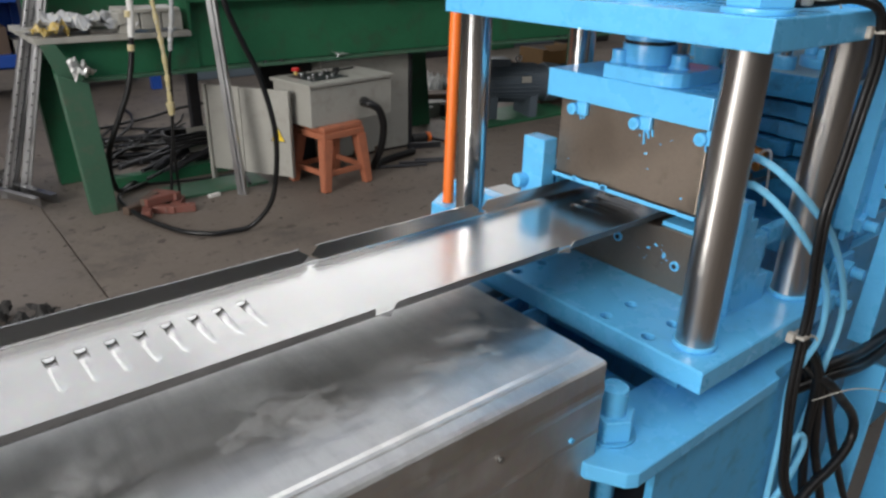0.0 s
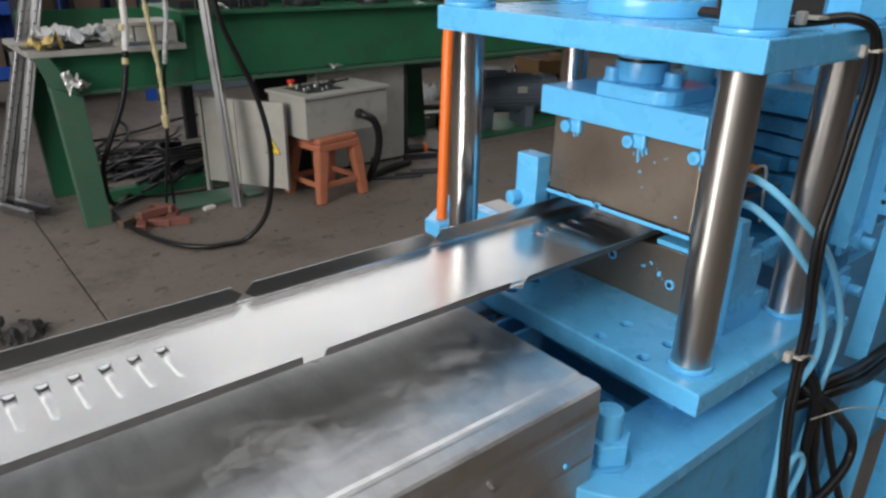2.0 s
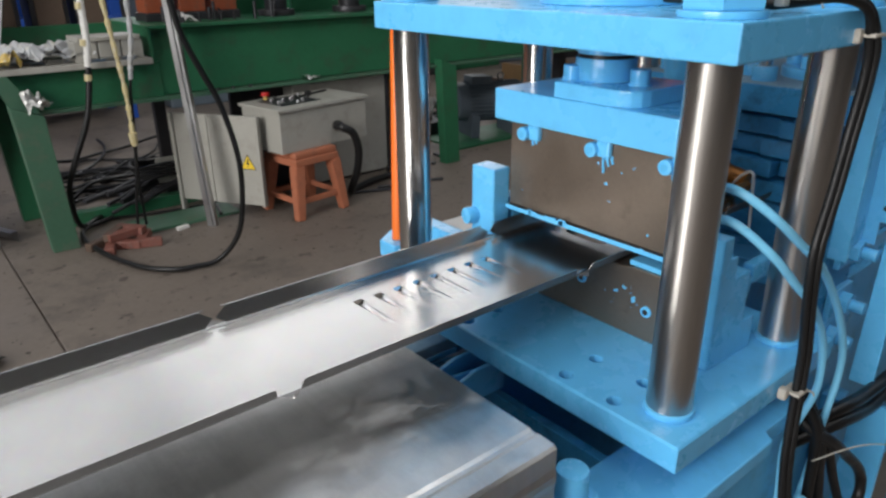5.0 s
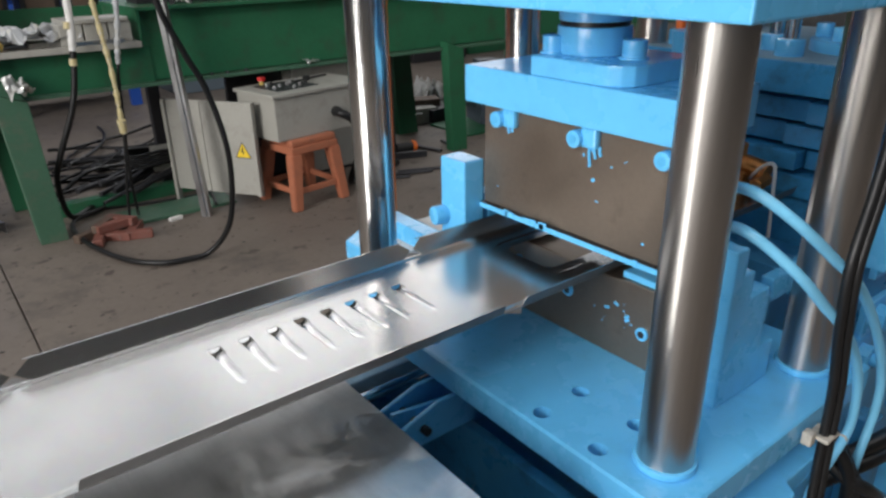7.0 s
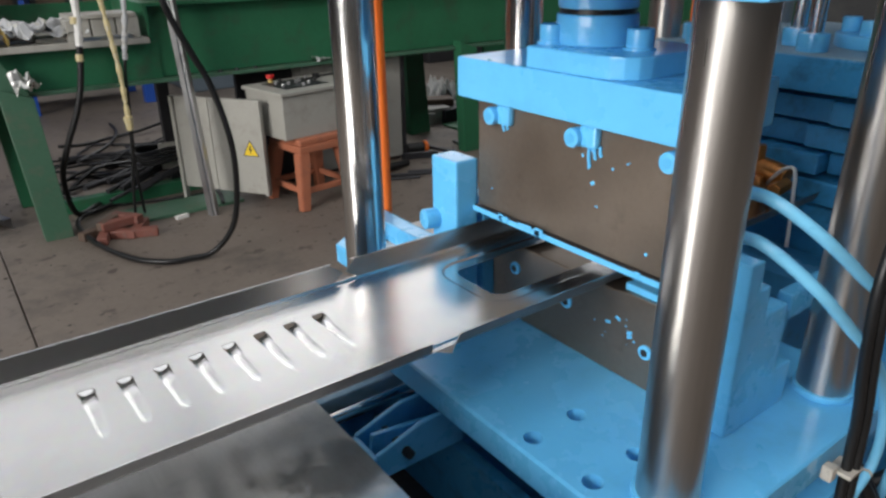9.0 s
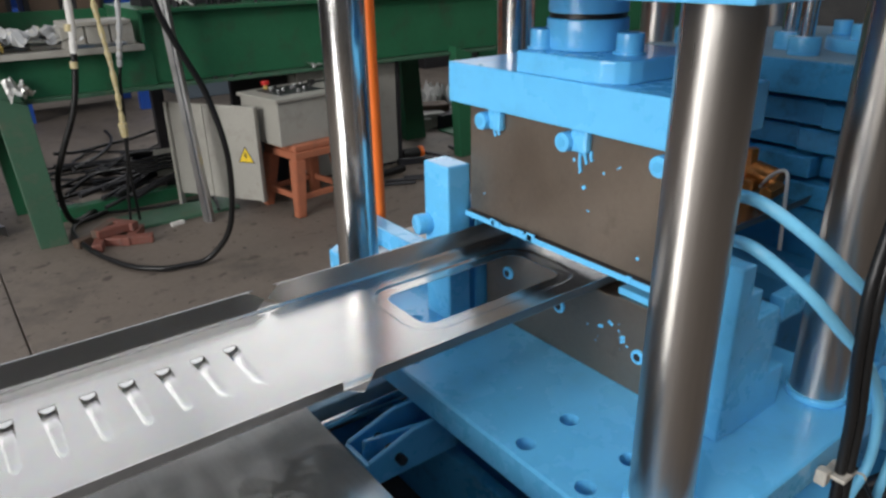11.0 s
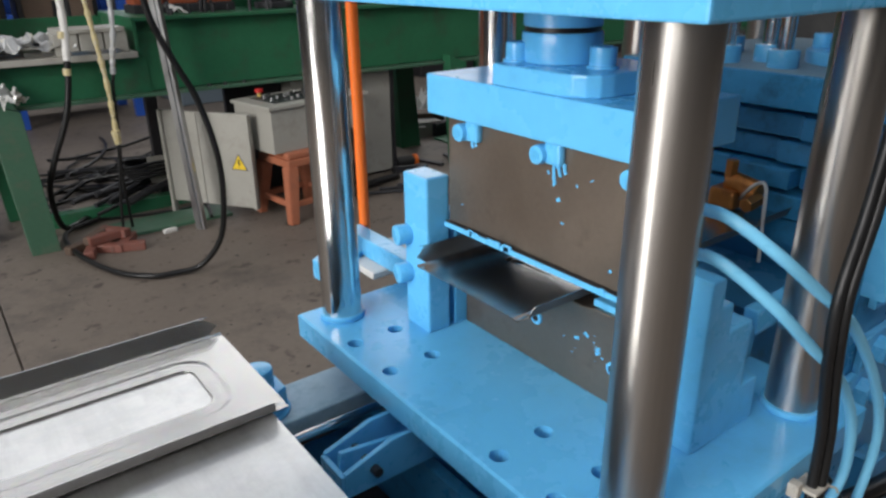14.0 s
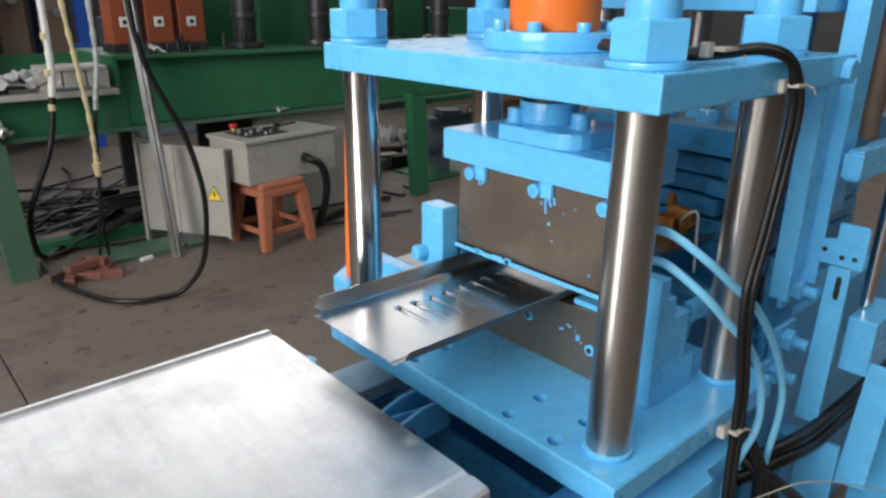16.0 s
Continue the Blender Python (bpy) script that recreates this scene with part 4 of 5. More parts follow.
def crumpled(x, y, z, size, seed, label, material, amp=0.9):
    bm = bmesh.new()
    bmesh.ops.create_grid(bm, x_segments=14, y_segments=14, size=size)
    r = random.Random(seed)
    for v in bm.verts:
        n = noise.noise(Vector((v.co.x * 14, v.co.y * 14, seed)))
        v.co.z = size * amp * (0.4 + n + 0.5 * noise.noise(Vector((v.co.x * 37, v.co.y * 37, seed))) - 0.9 * (v.co.x ** 2 + v.co.y ** 2) / size) + r.uniform(-0.05, 0.05) * size * amp
        v.co.x *= 1 - 0.25 * abs(n)
    low = min(v.co.z for v in bm.verts)
    bmesh.ops.solidify(bm, geom=bm.faces[:], thickness=0.001)
    bmesh.ops.transform(bm, matrix=pose(x, y, z - low, 0, 0, seed * 37), verts=bm.verts)
    return single("crumpled_foil", bm, material, label, "foil")


crumpled(0.90, 4.40, 0.80, 0.062, 3, "crumpled silver foil wrapper on the machine leg", FOIL, 1.5)
crumpled(2.62, 4.465, 0.795, 0.045, 5, "small scrap of crumpled foil on the beam flange", FOIL)
crumpled(1.86, 4.6, 1.21, 0.05, 8, "crumpled pale rag on the machine bed", WHITE)
for i, (x, y, z, s) in enumerate(((0.98, 4.62, 1.06, 0.17), (1.14, 4.56, 1.062, 0.12), (0.86, 4.55, 1.06, 0.10))):
    crumpled(x, y, z, s, 21 + i, "torn clear plastic film lying on the infeed table", FILM, 0.4)
crumpled(0.80, 4.47, 1.032, 0.075, 71, "yellow work rag bunched at the table's end", YELLOW, 1.0)

# ---- control box on its stool, cabinet and its door ----
BOX_AT = pose(2.44, 4.25, 0, 0, 0, 9)


def turned(bm, m):
    bmesh.ops.transform(bm, matrix=m, verts=bm.verts)
    return bm


cb = thing("control_box", (2.44, 4.25, 0.43), "grey enamel control box with switches on its lid", "control box")
part("body", turned(box(-0.355, 0.355, -0.20, 0.20, 0.432, 0.69, 0.006), BOX_AT), GREY, cb)
lid = part("lid", turned(box(-0.37, 0.37, -0.215, 0.215, 0.69, 0.712, 0.005), BOX_AT), GREY, cb, "grey lid with push buttons")
part("lid_panel", turned(box(-0.27, 0.04, -0.12, 0.15, 0.712, 0.715, 0.001), BOX_AT), DARK, lid, "dark switch panel")
for x, y, c in ((-0.22, 0.06, ZINC), (-0.17, 0.0, ZINC), (-0.10, 0.02, ZINC), (-0.24, -0.05, ZINC), (-0.16, 0.11, BLACK), (-0.05, 0.06, ZINC), (-0.06, -0.06, ZINC), (-0.13, -0.10, ZINC), (0.01, -0.02, BLACK), (0.02, 0.09, ZINC)):
    part("push_button", turned(rod((x, y, 0.712), (x, y, 0.735), 0.012, bevel=0.002, sides=16), BOX_AT), c, lid, smooth=True)
em = part("stop_button", turned(rod((-0.20, 0.15, 0.712), (-0.20, 0.15, 0.74), 0.014, sides=16), BOX_AT), YELLOW, lid, smooth=True)
part("button_cap", turned(rod((-0.20, 0.15, 0.74), (-0.20, 0.15, 0.762), 0.026, bevel=0.005, sides=20), BOX_AT), RED, em, "red mushroom stop button", smooth=True)
part("probe", turned(tube([(-0.02, 0.05, 0.722), (0.12, 0.07, 0.725), (0.28, 0.12, 0.719)], 0.006, sides=8), BOX_AT), BLACK, lid, smooth=True)
part("probe_grip", turned(box(0.06, 0.10, 0.05, 0.08, 0.712, 0.745, 0.005), BOX_AT), BLACK, lid)
part("cable_gland", turned(rod((0.085, -0.20, 0.55), (0.085, -0.235, 0.55), 0.032, bevel=0.004, sides=20), BOX_AT), BLACK, cb, smooth=True)
single("control_cable", tube([(2.545, 4.03, 0.55), (2.56, 3.98, 0.545), (2.62, 3.96, 0.50), (2.66, 3.97, 0.38), (2.67, 4.02, 0.22), (2.66, 4.10, 0.07), (2.74, 4.2, 0.03), (2.95, 4.3, 0.03), (3.2, 4.35, 0.03)], 0.026, sides=12), RUBBER, "thick black cable curving from the control box to the floor", "cable", smooth=True)
st = thing("stool", (2.33, 4.15, 0.0), "worn orange plastic stool under the control box", "stool")
STOOL_AT = pose(2.33, 4.15, 0, 0, 0, 8)
part("seat", turned(box(-0.165, 0.165, -0.165, 0.165, 0.392, 0.432, 0.012), STOOL_AT), STOOL, st)
part("skirt", turned(box(-0.172, 0.172, -0.172, 0.172, 0.345, 0.392, 0.008), STOOL_AT), STOOL, st)
for sx in (-1, 1):
    for sy in (-1, 1):
        lg = rod((sx * 0.182, sy * 0.182, 0), (sx * 0.142, sy * 0.142, 0.345), 0.040, 0.054, sides=4)
        bmesh.ops.bevel(lg, geom=lg.edges[:], offset=0.006, segments=2, affect="EDGES")
        part("leg", turned(lg, STOOL_AT), STOOL, st)
for a in (-1, 1):
    part("stretcher", turned(box(-0.15, 0.15, a * 0.168 - 0.012, a * 0.168 + 0.012, 0.10, 0.135, 0.004), STOOL_AT), STOOL, st)
    part("stretcher", turned(box(a * 0.168 - 0.012, a * 0.168 + 0.012, -0.15, 0.15, 0.10, 0.135, 0.004), STOOL_AT), STOOL, st)
cab = thing("steel_cabinet", (2.6, 4.62, 0.0), "dusty grey steel cabinet standing under the green beam", "cabinet")
part("body", box(2.52, 3.30, 4.56, 4.74, 0.02, 0.755, 0.006), GREY, cab)
# Added dark plate in place of the shaded gap under the beam.
part("shade_plate", box(2.12, 2.517, 4.70, 4.74, 0.02, 0.75, 0.003), DARK, cab, "dark plate standing in for the shade under the beam")
part("edge_trim", box(3.302, 3.33, 4.55, 4.75, 0.0, 0.76, 0.004), DARK, cab)
part("plinth", box(2.14, 3.28, 4.58, 4.72, 0.0, 0.02, 0.002), DARK, cab)
dr = thing("cabinet_door", (1.98, 4.3, 0.0), "grey steel cabinet door with a yellow warning triangle", "cabinet door")


def leaning(bm, x, y, rz, rx):
    bmesh.ops.transform(bm, matrix=pose(x, y, 0, rx, 0, rz), verts=bm.verts)
    return bm


part("panel", leaning(box(-0.37, 0, -0.012, 0.012, 0.085, 0.662, 0.004), 2.045, 4.125, -56, 0), GREY, dr)
part("panel", leaning(box(-0.64, -0.376, -0.009, 0.014, 0.085, 0.662, 0.004), 2.045, 4.125, -56, 0), GREY, dr)
for x0 in (-0.64, -0.022):
    part("door_edge", leaning(box(x0, x0 + 0.022, -0.03, 0.0125, 0.082 if x0 > -0.5 else 0.0, 0.664, 0.004), 2.045, 4.125, -56, 0), GREY, dr)
tri = leaning(prism([(-0.1508, 0.3272), (-0.0542, 0.3272), (-0.1025, 0.4129)], "y", -0.0145, -0.0125), 2.045, 4.125, -56, 0)
sg = part("warning_sign", tri, SIGN, dr, "yellow warning triangle with a black bolt")
part("sign_border", leaning(prism([(-0.1592, 0.3222), (-0.0458, 0.3222), (-0.1025, 0.423)], "y", -0.0135, -0.0122), 2.045, 4.125, -56, 0), BLACK, sg)
part("sign_bolt", leaning(prism([(-0.1063, 0.3877), (-0.0954, 0.3877), (-0.1012, 0.3675), (-0.0912, 0.3675), (-0.1071, 0.3373), (-0.1038, 0.3591), (-0.113, 0.3591)], "y", -0.0155, -0.0142), 2.045, 4.125, -56, 0), BLACK, sg)


# ---- profiles, posts and floor clutter ----
def c_profile(a, b, w, d, turn):
    """A galvanised C-profile from a to b."""
    a, b = Vector(a), Vector(b)
    ln = (b - a).length
    t = 0.002
    out = [(-w, d), (-w, -d), (w, -d), (w, d), (w - 0.012, d), (w - 0.012, d - t), (w - t, d - t), (w - t, -d + t), (-w + t, -d + t), (-w + t, d - t), (-w + 0.012, d - t), (-w + 0.012, d)]
    bm = prism(out, "z", 0, ln)
    bmesh.ops.transform(bm, matrix=Matrix.Translation(a) @ (b - a).to_track_quat("Z", "Y").to_matrix().to_4x4() @ pose(0, 0, 0, 0, 0, turn), verts=bm.verts)
    return bm


def leaning_channel(x, y, top, kx, ky, w, turn):
    """An upright ribbed channel with its ribbed back to the viewer's side, leaning by kx, ky metres a metre."""
    out = [(-w, 0.03), (-w, 0.0), (-w * 0.45, 0.0), (-w * 0.3, -0.008), (w * 0.3, -0.008), (w * 0.45, 0.0), (w, 0.0), (w, 0.03), (w - 0.003, 0.03), (w - 0.003, 0.003), (w * 0.4, 0.003), (-w * 0.4, 0.003), (-w + 0.003, 0.003), (-w + 0.003, 0.03)]
    bm = prism(out, "z", 0, top)
    bmesh.ops.transform(bm, matrix=Matrix.Translation((x, y, 0)) @ Matrix(((1, 0, kx, 0), (0, 1, ky, 0), (0, 0, 1, 0), (0, 0, 0, 1))) @ pose(0, 0, 0, 0, 0, turn), verts=bm.verts)
    return bm


single("leaning_post", leaning_channel(1.70, 4.225, 2.3, -0.024, 0.10, 0.030, -54), ZINC, "shiny galvanised channel post leaning on the green machine", "post")
for x, y, kx, ky, w, turn in ((0.455, 5.02, 0.30, 0.0, 0.026, -14), (0.50, 5.10, 0.30, 0.0, 0.030, -24), (0.56, 5.00, 0.27, 0.01, 0.028, -20), (0.60, 5.12, 0.20, 0.0, 0.022, -8)):
    pp = thing("perforated_post", (x, y, 0.0), "perforated galvanised post leaning at the machine's end", "post", "leaning posts")
    part("channel", leaning_channel(x, y, 1.62, kx, ky, w, turn), ZINC, pp)
    for k in range(22):
        z = 0.08 + 0.07 * k
        dot = rod((0, -0.0085, z), (0, -0.0075, z), 0.0065, sides=8)
        bmesh.ops.transform(dot, matrix=Matrix.Translation((x, y, 0)) @ Matrix(((1, 0, kx, 0), (0, 1, ky, 0), (0, 0, 1, 0), (0, 0, 0, 1))) @ pose(0, 0, 0, 0, 0, turn), verts=dot.verts)
        part("perforation", dot, BLACK, pp)
for (a, b) in (((0.36, 5.50, 0.022), (0.685, 4.72, 0.022)), ((0.26, 5.42, 0.022), (0.585, 4.70, 0.022))):
    single("floor_profile", c_profile(a, b, 0.045, 0.021, 90), ZINC, "galvanised channel offcut lying on the floor", "profile", "profiles on the floor")
# hanging wires with tape
for pts, tape, m, r in (([(1.23, 4.37, 2.6), (1.215, 4.36, 1.7), (1.21, 4.36, 1.22), (1.19, 4.36, 1.02), (1.165, 4.36, 0.86), (1.12, 4.37, 0.70), (1.03, 4.42, 0.48), (0.99, 4.5, 0.30), (1.03, 4.6, 0.06), (1.2, 4.8, 0.03)], 3, WHITE, 0.015),
                        ([(1.29, 4.37, 2.6), (1.31, 4.36, 1.6), (1.335, 4.36, 1.22), (1.36, 4.36, 0.90), (1.36, 4.36, 0.60), (1.345, 4.37, 0.40), (1.325, 4.40, 0.22), (1.31, 4.42, 0.03)], 4, TAPE, 0.0105),
                        ([(1.47, 4.37, 2.6), (1.45, 4.36, 1.6), (1.445, 4.36, 1.22), (1.41, 4.36, 1.0), (1.402, 4.365, 0.93), (1.39, 4.37, 0.85), (1.375, 4.38, 0.6), (1.36, 4.41, 0.35), (1.37, 4.45, 0.03)], 4, FILM, 0.011)):
    w = thing("hanging_wire", pts[-1], "black wire with dirty tape wrappings hanging in front of the machine", "cable", "hanging wires")
    part("wire", tube(pts, r * (1.1 if m is WHITE else 0.8), sides=10), RUBBER, w, smooth=True)
    part("tape", tube(pts[:tape + 1], r * 1.25, sides=9, steps=12, lump=0.4 if m is not WHITE else 0.12), m, w, "grubby tape wrapping", smooth=True)
    if m is TAPE:
        part("tape_knot", rod((1.36, 4.36, 0.55), (1.358, 4.355, 0.63), 0.018, 0.026, sides=7, bevel=0.004), TAPE, w)
    if m is WHITE:
        for z in (0.945, 1.13, 1.32):
            part("tape_band", rod((1.178 + 0.06 * (z - 0.945), 4.36, z), (1.182 + 0.06 * (z - 0.945), 4.36, z + 0.035), r * 1.32, sides=10), TAPE, w)
single("drooping_hose", tube([(1.33, 3.42, 2.4), (1.35, 3.42, 1.55), (1.372, 3.42, 1.34), (1.40, 3.42, 1.22), (1.47, 3.43, 1.06), (1.545, 3.44, 0.89), (1.598, 3.43, 0.62), (1.605, 3.47, 0.36), (1.575, 3.52, 0.17), (1.48, 3.585, 0.04), (1.36, 3.615, 0.024), (1.25, 3.65, 0.024), (1.12, 3.82, 0.024), (1.02, 4.20, 0.024), (1.03, 4.58, 0.024), (1.25, 4.75, 0.024)], 0.0145, sides=14), RUBBER, "thick black hose drooping to the floor in a loop", "hose", smooth=True)
rng = random.Random(5)
for i in range(15):
    x, y = rng.uniform(0.9, 2.1), rng.uniform(4.7, 6.1)
    pts = []
    for k in range(6):
        pts.append((x, y, 0.014 + 0.03 * rng.random() * (k % 2)))
        x += rng.uniform(-0.12, 0.34)
        y += rng.uniform(-0.22, 0.2)
    single("floor_cable", tube(pts, rng.choice((0.008, 0.011, 0.014)), sides=8), RUBBER, "black cable lying loose on the dirty floor", "cable", "cables on the floor", smooth=True)
for i in range(14):
    x, y = 1.55 + rng.uniform(-0.1, 0.2), 5.0 + rng.uniform(-0.22, 0.25)
    a = rng.uniform(-0.35, 0.05)
    single("steel_rod", rod((x - 0.30, y - 0.12 + a * 0.2, 0.085 + 0.012 * (i % 4)), (x + 0.36, y + 0.12 - a * 0.5, 0.10 + 0.024 * (i % 7)), rng.choice((0.012, 0.015, 0.018)), sides=10), DARK, "dark steel rod in an untidy heap", "rod", "heap of rods", smooth=True)
for k in range(4):
    c = [(1.68 + 0.17 * math.cos(a) * (1 + 0.08 * k), 4.98 + 0.13 * math.sin(a) * (1 - 0.05 * k), 0.20 + 0.024 * k + 0.012 * math.sin(3 * a)) for a in (radians(30 * j) for j in range(13))]
    single("cable_coil", tube(c, 0.012, sides=8, steps=4), RUBBER, "coil of black cable lying on the rods", "cable", "coiled cable", smooth=True)
for i, (x, y, rz) in enumerate(((1.06, 4.31, 25), (1.17, 4.20, -35), (1.29, 4.25, 60), (1.20, 4.36, 10), (1.09, 4.21, 70), (1.27, 4.15, -20), (1.14, 4.29, 48), (1.24, 4.30, -52), (1.17, 4.24, 12))):
    up = 0.0 if i < 6 else 0.05
    single("painted_block", box(x - 0.088, x + 0.088, y - 0.027, y + 0.027, 0.0 + up, 0.047 + up, 0.006, turn=pose(0, 0, 0, rng.uniform(-4, 4), 0, rz)), BRICKRED if i % 3 else RUST, "rusty red painted steel block in a small pile", "block", "pile of red blocks")
single("switch_tag", box(1.50, 1.58, 4.28, 4.31, 0.0, 0.022, 0.004, turn=pose(0, 0, 0, 0, 0, 12)), WHITE, "small white plastic tag on the floor", "tag")
for i, (x, y, s) in enumerate(((0.25, 3.15, 0.07), (0.12, 3.25, 0.09), (0.33, 3.22, 0.05), (0.45, 5.3, 0.1))):
    crumpled(x, y, 0.0, s, 40 + i, "blackened oily rag on the floor", RAG)
# loose cables and an inner post under the machine
part("post", box(1.70, 1.775, 5.0, 5.06, 0.0, 0.78, 0.004), DARK, gm)
part("foot_plate", box(1.64, 1.80, 4.975, 4.985, 0.12, 0.30, 0.003), GREY, gm)
lay = random.Random(29)
for k in range(16):
    x, y = lay.uniform(0.85, 1.35), lay.uniform(4.75, 6.4)
    heading, bend = lay.uniform(-0.5, 0.9), lay.uniform(-0.35, 0.35)
    run = []
    for j in range(6):
        run.append((x, y, 0.012 + 0.012 * (k % 3) + 0.06 * max(0.0, math.sin(j * 1.3 + k)) * (k % 4 == 0)))
        x, y = x + 0.26 * math.cos(heading), y + 0.26 * math.sin(heading)
        heading += bend
    single("floor_cable", tube(run, lay.choice((0.008, 0.011, 0.014)), sides=8), RUBBER, "black cable lying loose on the dirty floor", "cable", "cables on the floor", smooth=True)

# motor, carton and bits on the far side
mo = thing("electric_motor", (4.95, 4.95, 0.0), "blue-grey electric motor with cooling fins on the floor", "motor")
MA, MB = Vector((4.42, 5.06, 0.335)), Vector((5.12, 4.82, 0.318))
AXLE = (MB - MA).normalized()
part("housing", rod(MA, MB, 0.172, sides=40, bevel=0.012), MOTOR, mo, smooth=True)
part("fan_cover", rod(MB - AXLE * 0.01, MB + AXLE * 0.15, 0.19, 0.175, sides=40, bevel=0.02), MOTOR, mo, smooth=True)
part("fan_grille", rod(MB + AXLE * 0.1505, MB + AXLE * 0.154, 0.13, sides=32), DARK, mo, smooth=True)
part("shaft", rod(MA - AXLE * 0.2, MA + AXLE * 0.02, 0.03, sides=16), ZINC, mo, smooth=True)
FRAME = Matrix.Translation((MA + MB) / 2) @ AXLE.to_track_quat("X", "Z").to_matrix().to_4x4()
for k in range(30):
    fin = box(-0.27, 0.27, -0.003, 0.003, 0.170, 0.186, 0.001)
    bmesh.ops.transform(fin, matrix=FRAME @ pose(0, 0, 0, 12 * k), verts=fin.verts)
    part("fin", fin, MOTOR, mo)
for a, b, c, d, e, f, mat, nm in ((-0.24, -0.04, -0.10, 0.10, 0.17, 0.235, MOTOR, "terminal_box"), (0.05, 0.15, -0.195, -0.188, 0.03, 0.09, GREY, "name_plate"), (-0.26, -0.18, -0.18, 0.18, -0.31, -0.10, MOTOR, "foot"), (0.16, 0.24, -0.18, 0.18, -0.31, -0.10, MOTOR, "foot")):
    piece_of = box(a, b, c, d, e, f, 0.002)
    bmesh.ops.transform(piece_of, matrix=FRAME, verts=piece_of.verts)
    part(nm, piece_of, mat, mo)
part("lifting_eye", tube([FRAME @ Vector((0.09 + 0.028 * math.cos(radians(a)), 0, 0.225 + 0.028 * math.sin(radians(a)))) for a in range(-90, 271, 30)], 0.008, sides=8), ZINC, mo, smooth=True)
single("motor_skid", box(4.15, 5.5, 4.66, 5.2, 0.0, 0.018, 0.003), GREEN, "low green steel plate under the motor", "plate")
ct = thing("carton", (5.75, 5.3, 0.0), "open brown cardboard carton with torn flaps on a crate", "carton")
part("crate", box(5.4, 6.15, 5.1, 5.6, 0.0, 0.40, 0.006), RUST, ct)
part("wall_panel", box(5.45, 6.0, 5.15, 5.17, 0.40, 0.56, 0.002), CARD, ct)
part("wall_panel", box(5.45, 5.47, 5.17, 5.5, 0.40, 0.56, 0.002), CARD, ct)
part("wall_panel", box(5.98, 6.0, 5.17, 5.5, 0.40, 0.56, 0.002), CARD, ct)
part("flap", box(5.45, 6.0, 5.05, 5.16, 0.575, 0.58, 0.001, turn=pose(0, 0, 0, 25)), CARD, ct)
crumpled(4.55, 5.85, 0.0, 0.22, 61, "crumpled white paper on the scrap heap", WHITE)
for i in range(10):
    x, y = rng.uniform(3.5, 4.8), rng.uniform(5.3, 6.2)
    single("scrap_block", box(x - 0.16, x + 0.16, y - 0.1, y + 0.1, 0, rng.uniform(0.1, 0.25), 0.008, turn=pose(0, 0, 0, 0, 0, rng.uniform(-50, 50))), rng.choice((DARK, RUST, GREY)), "dark steel scrap lying behind the machine", "scrap", "scrap behind the machine")
for i in range(7):
    x, y = rng.uniform(2.9, 3.9), rng.uniform(4.35, 4.9)
    single("scrap_bar", box(x - 0.14, x + 0.14, y - 0.02, y + 0.02, 0, rng.uniform(0.02, 0.06), 0.004, turn=pose(0, 0, 0, 0, 0, rng.uniform(-80, 80))), rng.choice((DARK, RUST)), "dark steel bar on the floor by the cabinet", "scrap", "scrap by the cabinet")
gl = thing("cable_plug", (3.45, 4.6, 0.0), "black cable plug with an orange ring on the floor", "plug")
part("shell", rod((3.36, 4.6, 0.05), (3.5, 4.58, 0.05), 0.04, bevel=0.006, sides=20), BLACK, gl, smooth=True)
part("ring", rod((3.5, 4.58, 0.05), (3.53, 4.576, 0.05), 0.045, bevel=0.004, sides=20), ORANGE, gl, smooth=True)
for x in (2.75, 2.95, 3.1):
    single("tool_bar", rod((x, 4.2, 0.012), (x + 0.35, 4.05, 0.012), 0.011, sides=10), DARK, "dark steel bar on the floor by the stool", "bar", "bars by the stool", smooth=True)
# racks and stock far behind
rk = thing("stock_rack", (1.6, 8.4, 0.0), "ultramarine blue stock rack far behind the machines", "rack")
for x in (0.2, 1.3, 2.4):
    for y in (8.1, 8.9):
        part("upright", box(x - 0.05, x + 0.05, y - 0.05, y + 0.05, 0, 2.6, 0.005), RACKBLUE, rk)
for z in (0.35, 0.95, 1.55, 2.2):
    part("shelf_beam", box(0.15, 2.45, 8.04, 8.1, z, z + 0.12, 0.005), RACKBLUE, rk)
    part("shelf_sheet", box(0.15, 2.45, 8.1, 8.9, z + 0.06, z + 0.09, 0.003), RACKBLUE, rk)
part("rack_panel", box(0.15, 2.45, 8.92, 8.95, 0.2, 2.6, 0.003), RACKBLUE, rk)
for i in range(9):
    x = rng.uniform(0.4, 2.2)
    z = rng.choice((0.44, 1.04, 1.64))
    single("stock_box", box(x - 0.12, x + 0.12, 8.2, 8.6, z, z + rng.uniform(0.12, 0.35), 0.006), rng.choice((ORANGE_DULL, DARK, GREY, RUST)), "worn stock box on the blue rack", "box", "boxes on the rack")
bk = thing("machine_row", (5.0, 8.6, 0.0), "dim row of dark machine housings along the far wall", "machine")
for i in range(7):
    x = 2.9 + 1.1 * i
    hgt = (1.3, 1.7, 1.1, 1.9, 1.4, 1.2, 1.8)[i]
    part("machine_housing", box(x, x + 0.95, 8.3 + 0.15 * (i % 3), 9.4, 0, hgt, 0.02), (MOTOR, GREEN, RUST, DARK, GREEN, MOTOR, DARK)[i], bk)

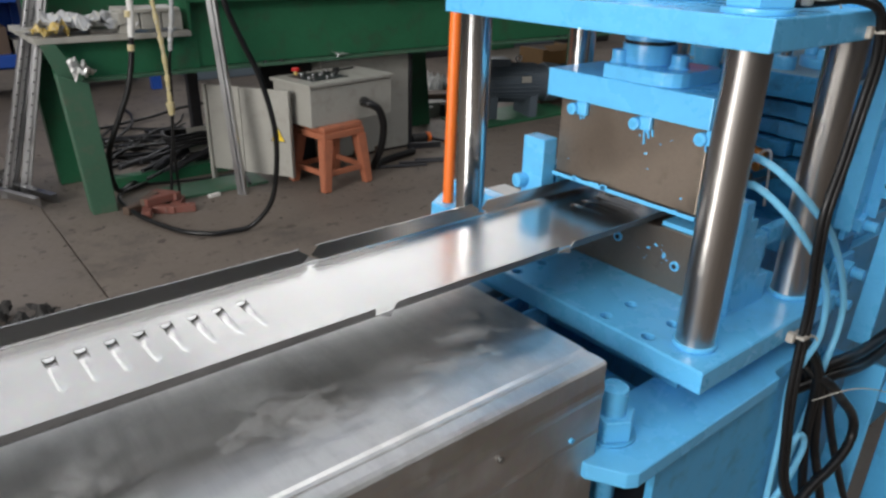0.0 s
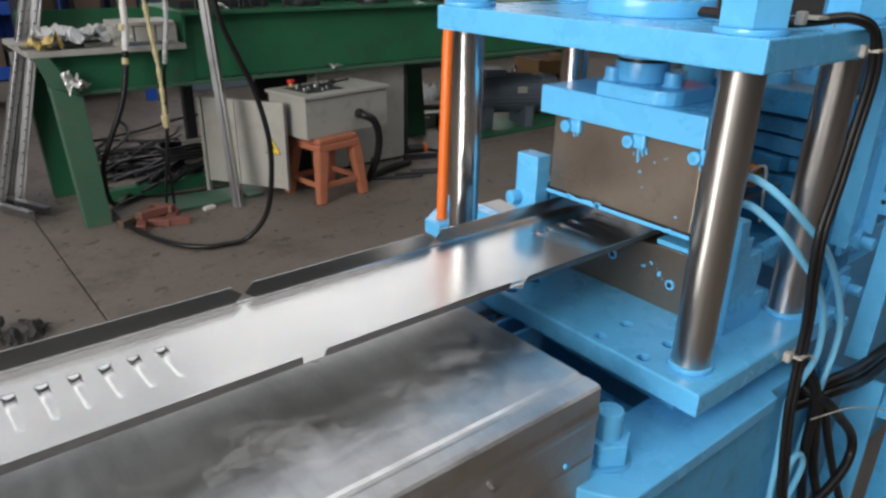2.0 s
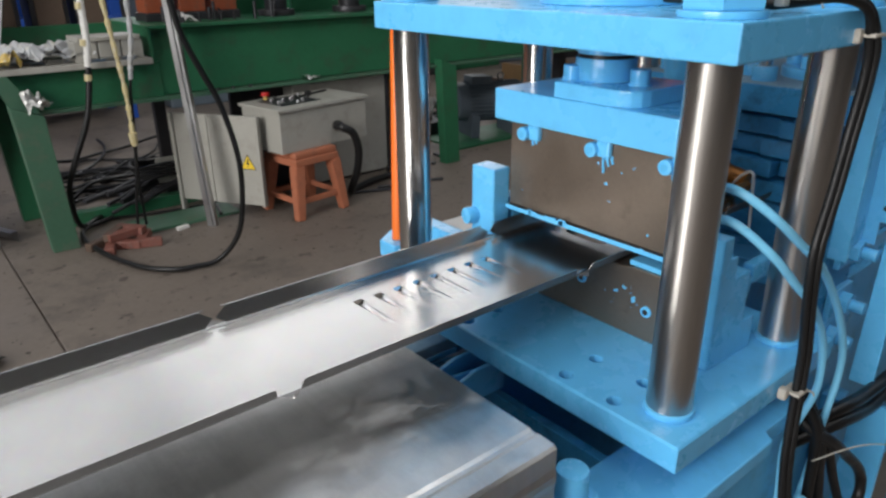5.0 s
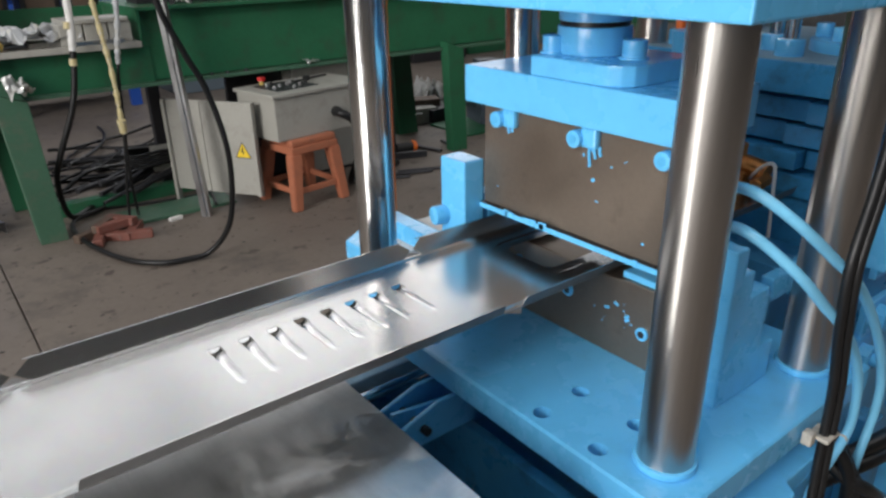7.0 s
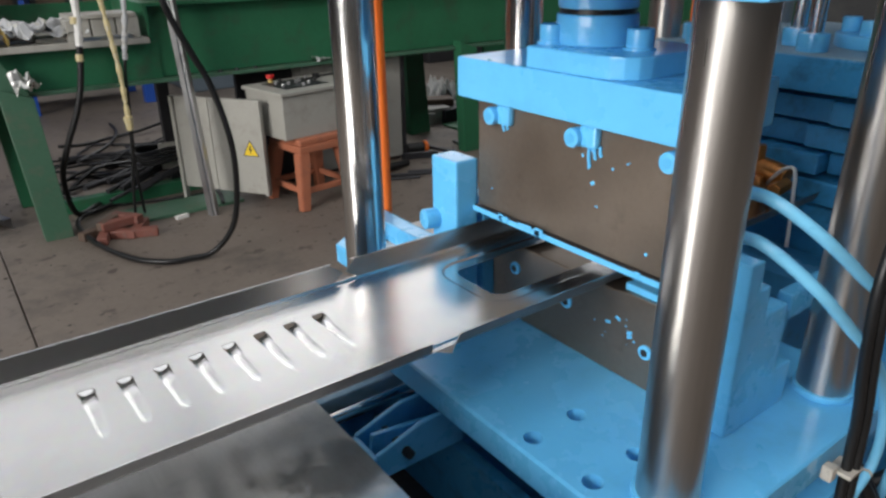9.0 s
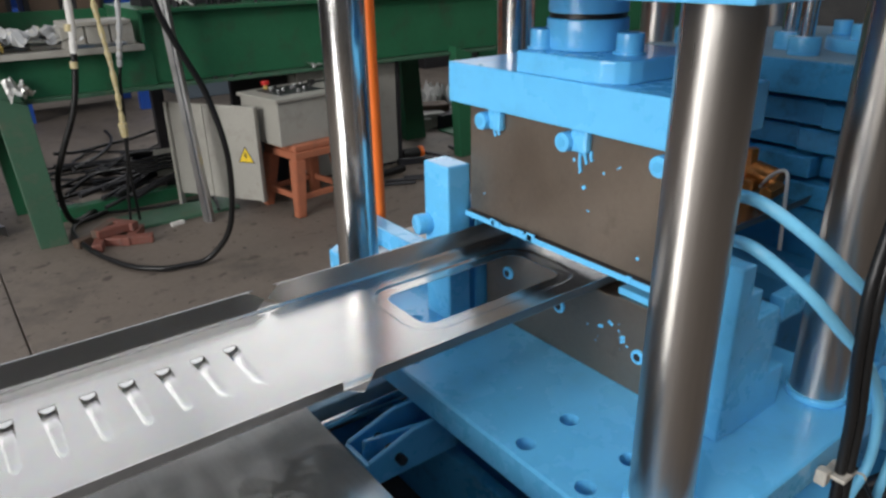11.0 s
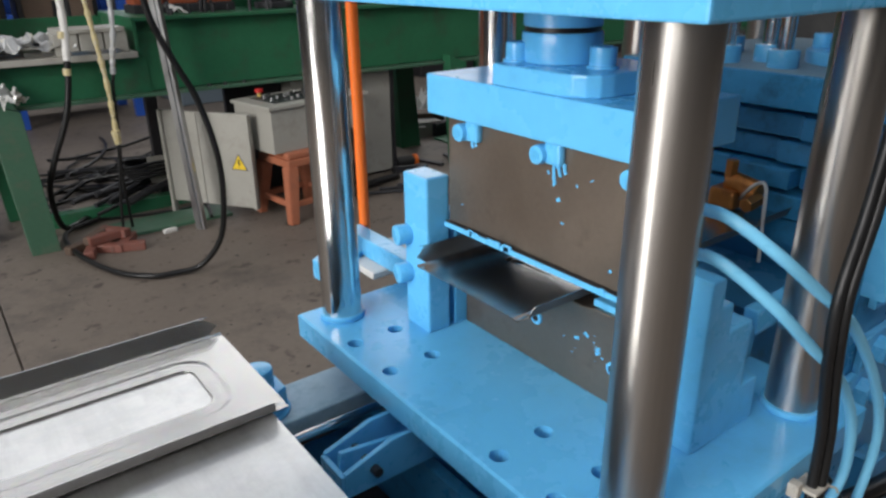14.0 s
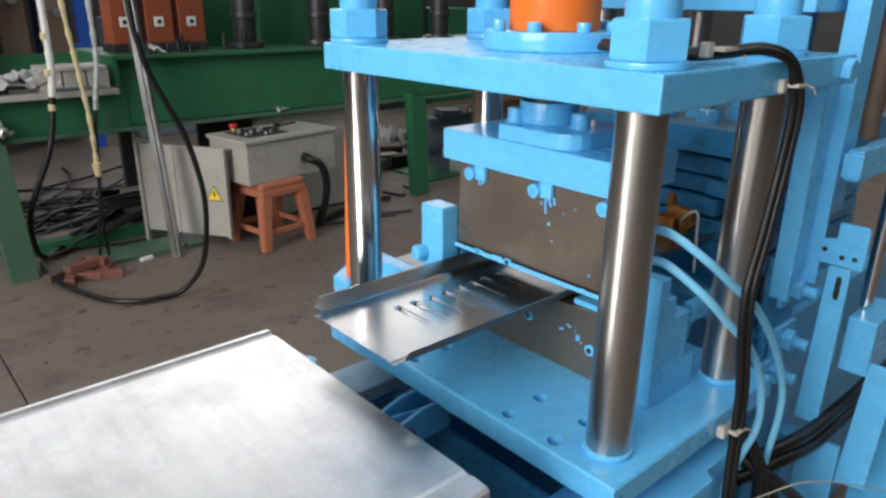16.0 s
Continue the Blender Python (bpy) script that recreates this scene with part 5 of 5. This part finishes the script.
# grit, chips and leaves of paint on the slab
me = bpy.data.meshes.new("floor_grit")
vs, fs = [], []
rng = random.Random(3)
for i in range(900):
    x, y = rng.uniform(-0.5, 4.6), rng.uniform(2.4, 6.2)
    s, a = rng.choice((0.003, 0.004, 0.006, 0.011)) * rng.uniform(0.7, 1.4), rng.uniform(0, 6.28)
    k = len(vs)
    for j in range(4):
        b = a + j * math.pi / 2 + rng.uniform(-0.3, 0.3)
        vs.append((x + s * math.cos(b), y + s * rng.uniform(0.5, 1) * math.sin(b), 0.0003))
    vs.append((x, y, s * rng.uniform(0.2, 0.7)))
    fs += [(k, k + 1, k + 4), (k + 1, k + 2, k + 4), (k + 2, k + 3, k + 4), (k + 3, k, k + 4)]
me.from_pydata(vs, [], fs)
me.materials.append(GRIT)
tagged(new("floor_grit", me), "scattered grit and metal chips on the concrete", "grit", kind="stuff")


# ---- what moves ----
def motions():
    n3 = [(0.0, 1.448), (1.0, 1.446), (1.2, 1.440), (1.5, 1.411), (2.0, 1.346), (2.5, 1.284), (3.0, 1.218), (3.3, 1.176), (3.5, 1.150), (3.7, 1.130), (4.0, 1.110), (4.5, 1.088), (5.0, 1.068), (6.0, 1.022), (7.5, 0.953), (8.0, 0.935), (8.5, 0.911), (9.0, 0.888), (10.2, 0.826), (11.5, 0.762), (12.0, 0.736), (12.5, 0.713), (12.9, 0.700)]
    yc = (YN + YF) / 2
    end = Matrix.Translation((-N4, 0, 0))
    def held(x, y, z, rx=0, ry=0, rz=0):
        return pose(x, y, z, rx, ry, rz) @ end
    rest = held(0.785, yc + 0.10, TZ + 0.0045)
    walk(piece, [(t, pose(x - N3, yc, WZ)) for t, x in n3] + [
        (13.0, held(1.130, yc, WZ - 0.032, 0, 1.0)), (13.1, held(1.110, yc + 0.004, WZ - 0.034, 0, 1.1)), (13.2, held(1.07, yc + 0.012, WZ - 0.036, 0, 1.2)), (13.3, held(0.97, yc + 0.04, WZ - 0.045, 0, 0.8)), (13.4, held(0.84, yc + 0.075, TZ + 0.012)), (13.5, rest), (14.15, rest),
        (14.3, held(0.78, yc + 0.08, TZ + 0.055, 24)), (14.4, held(0.735, yc + 0.06, TZ + 0.11, 55)), (14.5, held(0.68, yc + 0.02, TZ + 0.135, 74)), (14.6, held(0.645, yc + 0.01, TZ + 0.175, 80)), (14.7, held(0.60, yc, TZ + 0.24, 84)), (14.8, held(0.562, yc, TZ + 0.255, 84)), (14.9, held(0.53, yc, TZ + 0.25, 84)), (15.0, held(0.46, yc, TZ + 0.24, 80)), (15.2, held(0.10, yc, TZ + 0.17, 45)), (15.35, held(-0.22, yc, TZ + 0.06, 14)), (15.5, held(-0.35, yc, TZ + 0.0035)), (16.0, held(-0.35, yc, TZ + 0.0035))])
    walk(coil, [(t, pose(x - N3 + N4 + 0.001, yc, WZ)) for t, x in n3] + [(t, pose(x, yc, WZ)) for t, x in ((13.1, 1.131), (13.4, 1.14), (13.6, 1.115), (14.0, 1.06), (14.5, 0.993), (15.0, 0.917), (15.5, 0.857), (16.0, 0.791))])
    home = ram.location.copy()
    walk(ram, [(t, Matrix.Translation(home + Vector((0, 0, z)))) for t, z in ((0.0, 0), (12.8, 0), (12.9, -0.008), (13.0, -0.05), (13.1, -0.053), (13.2, -0.010), (13.3, -0.002), (13.4, 0), (16.0, 0))])


motions()
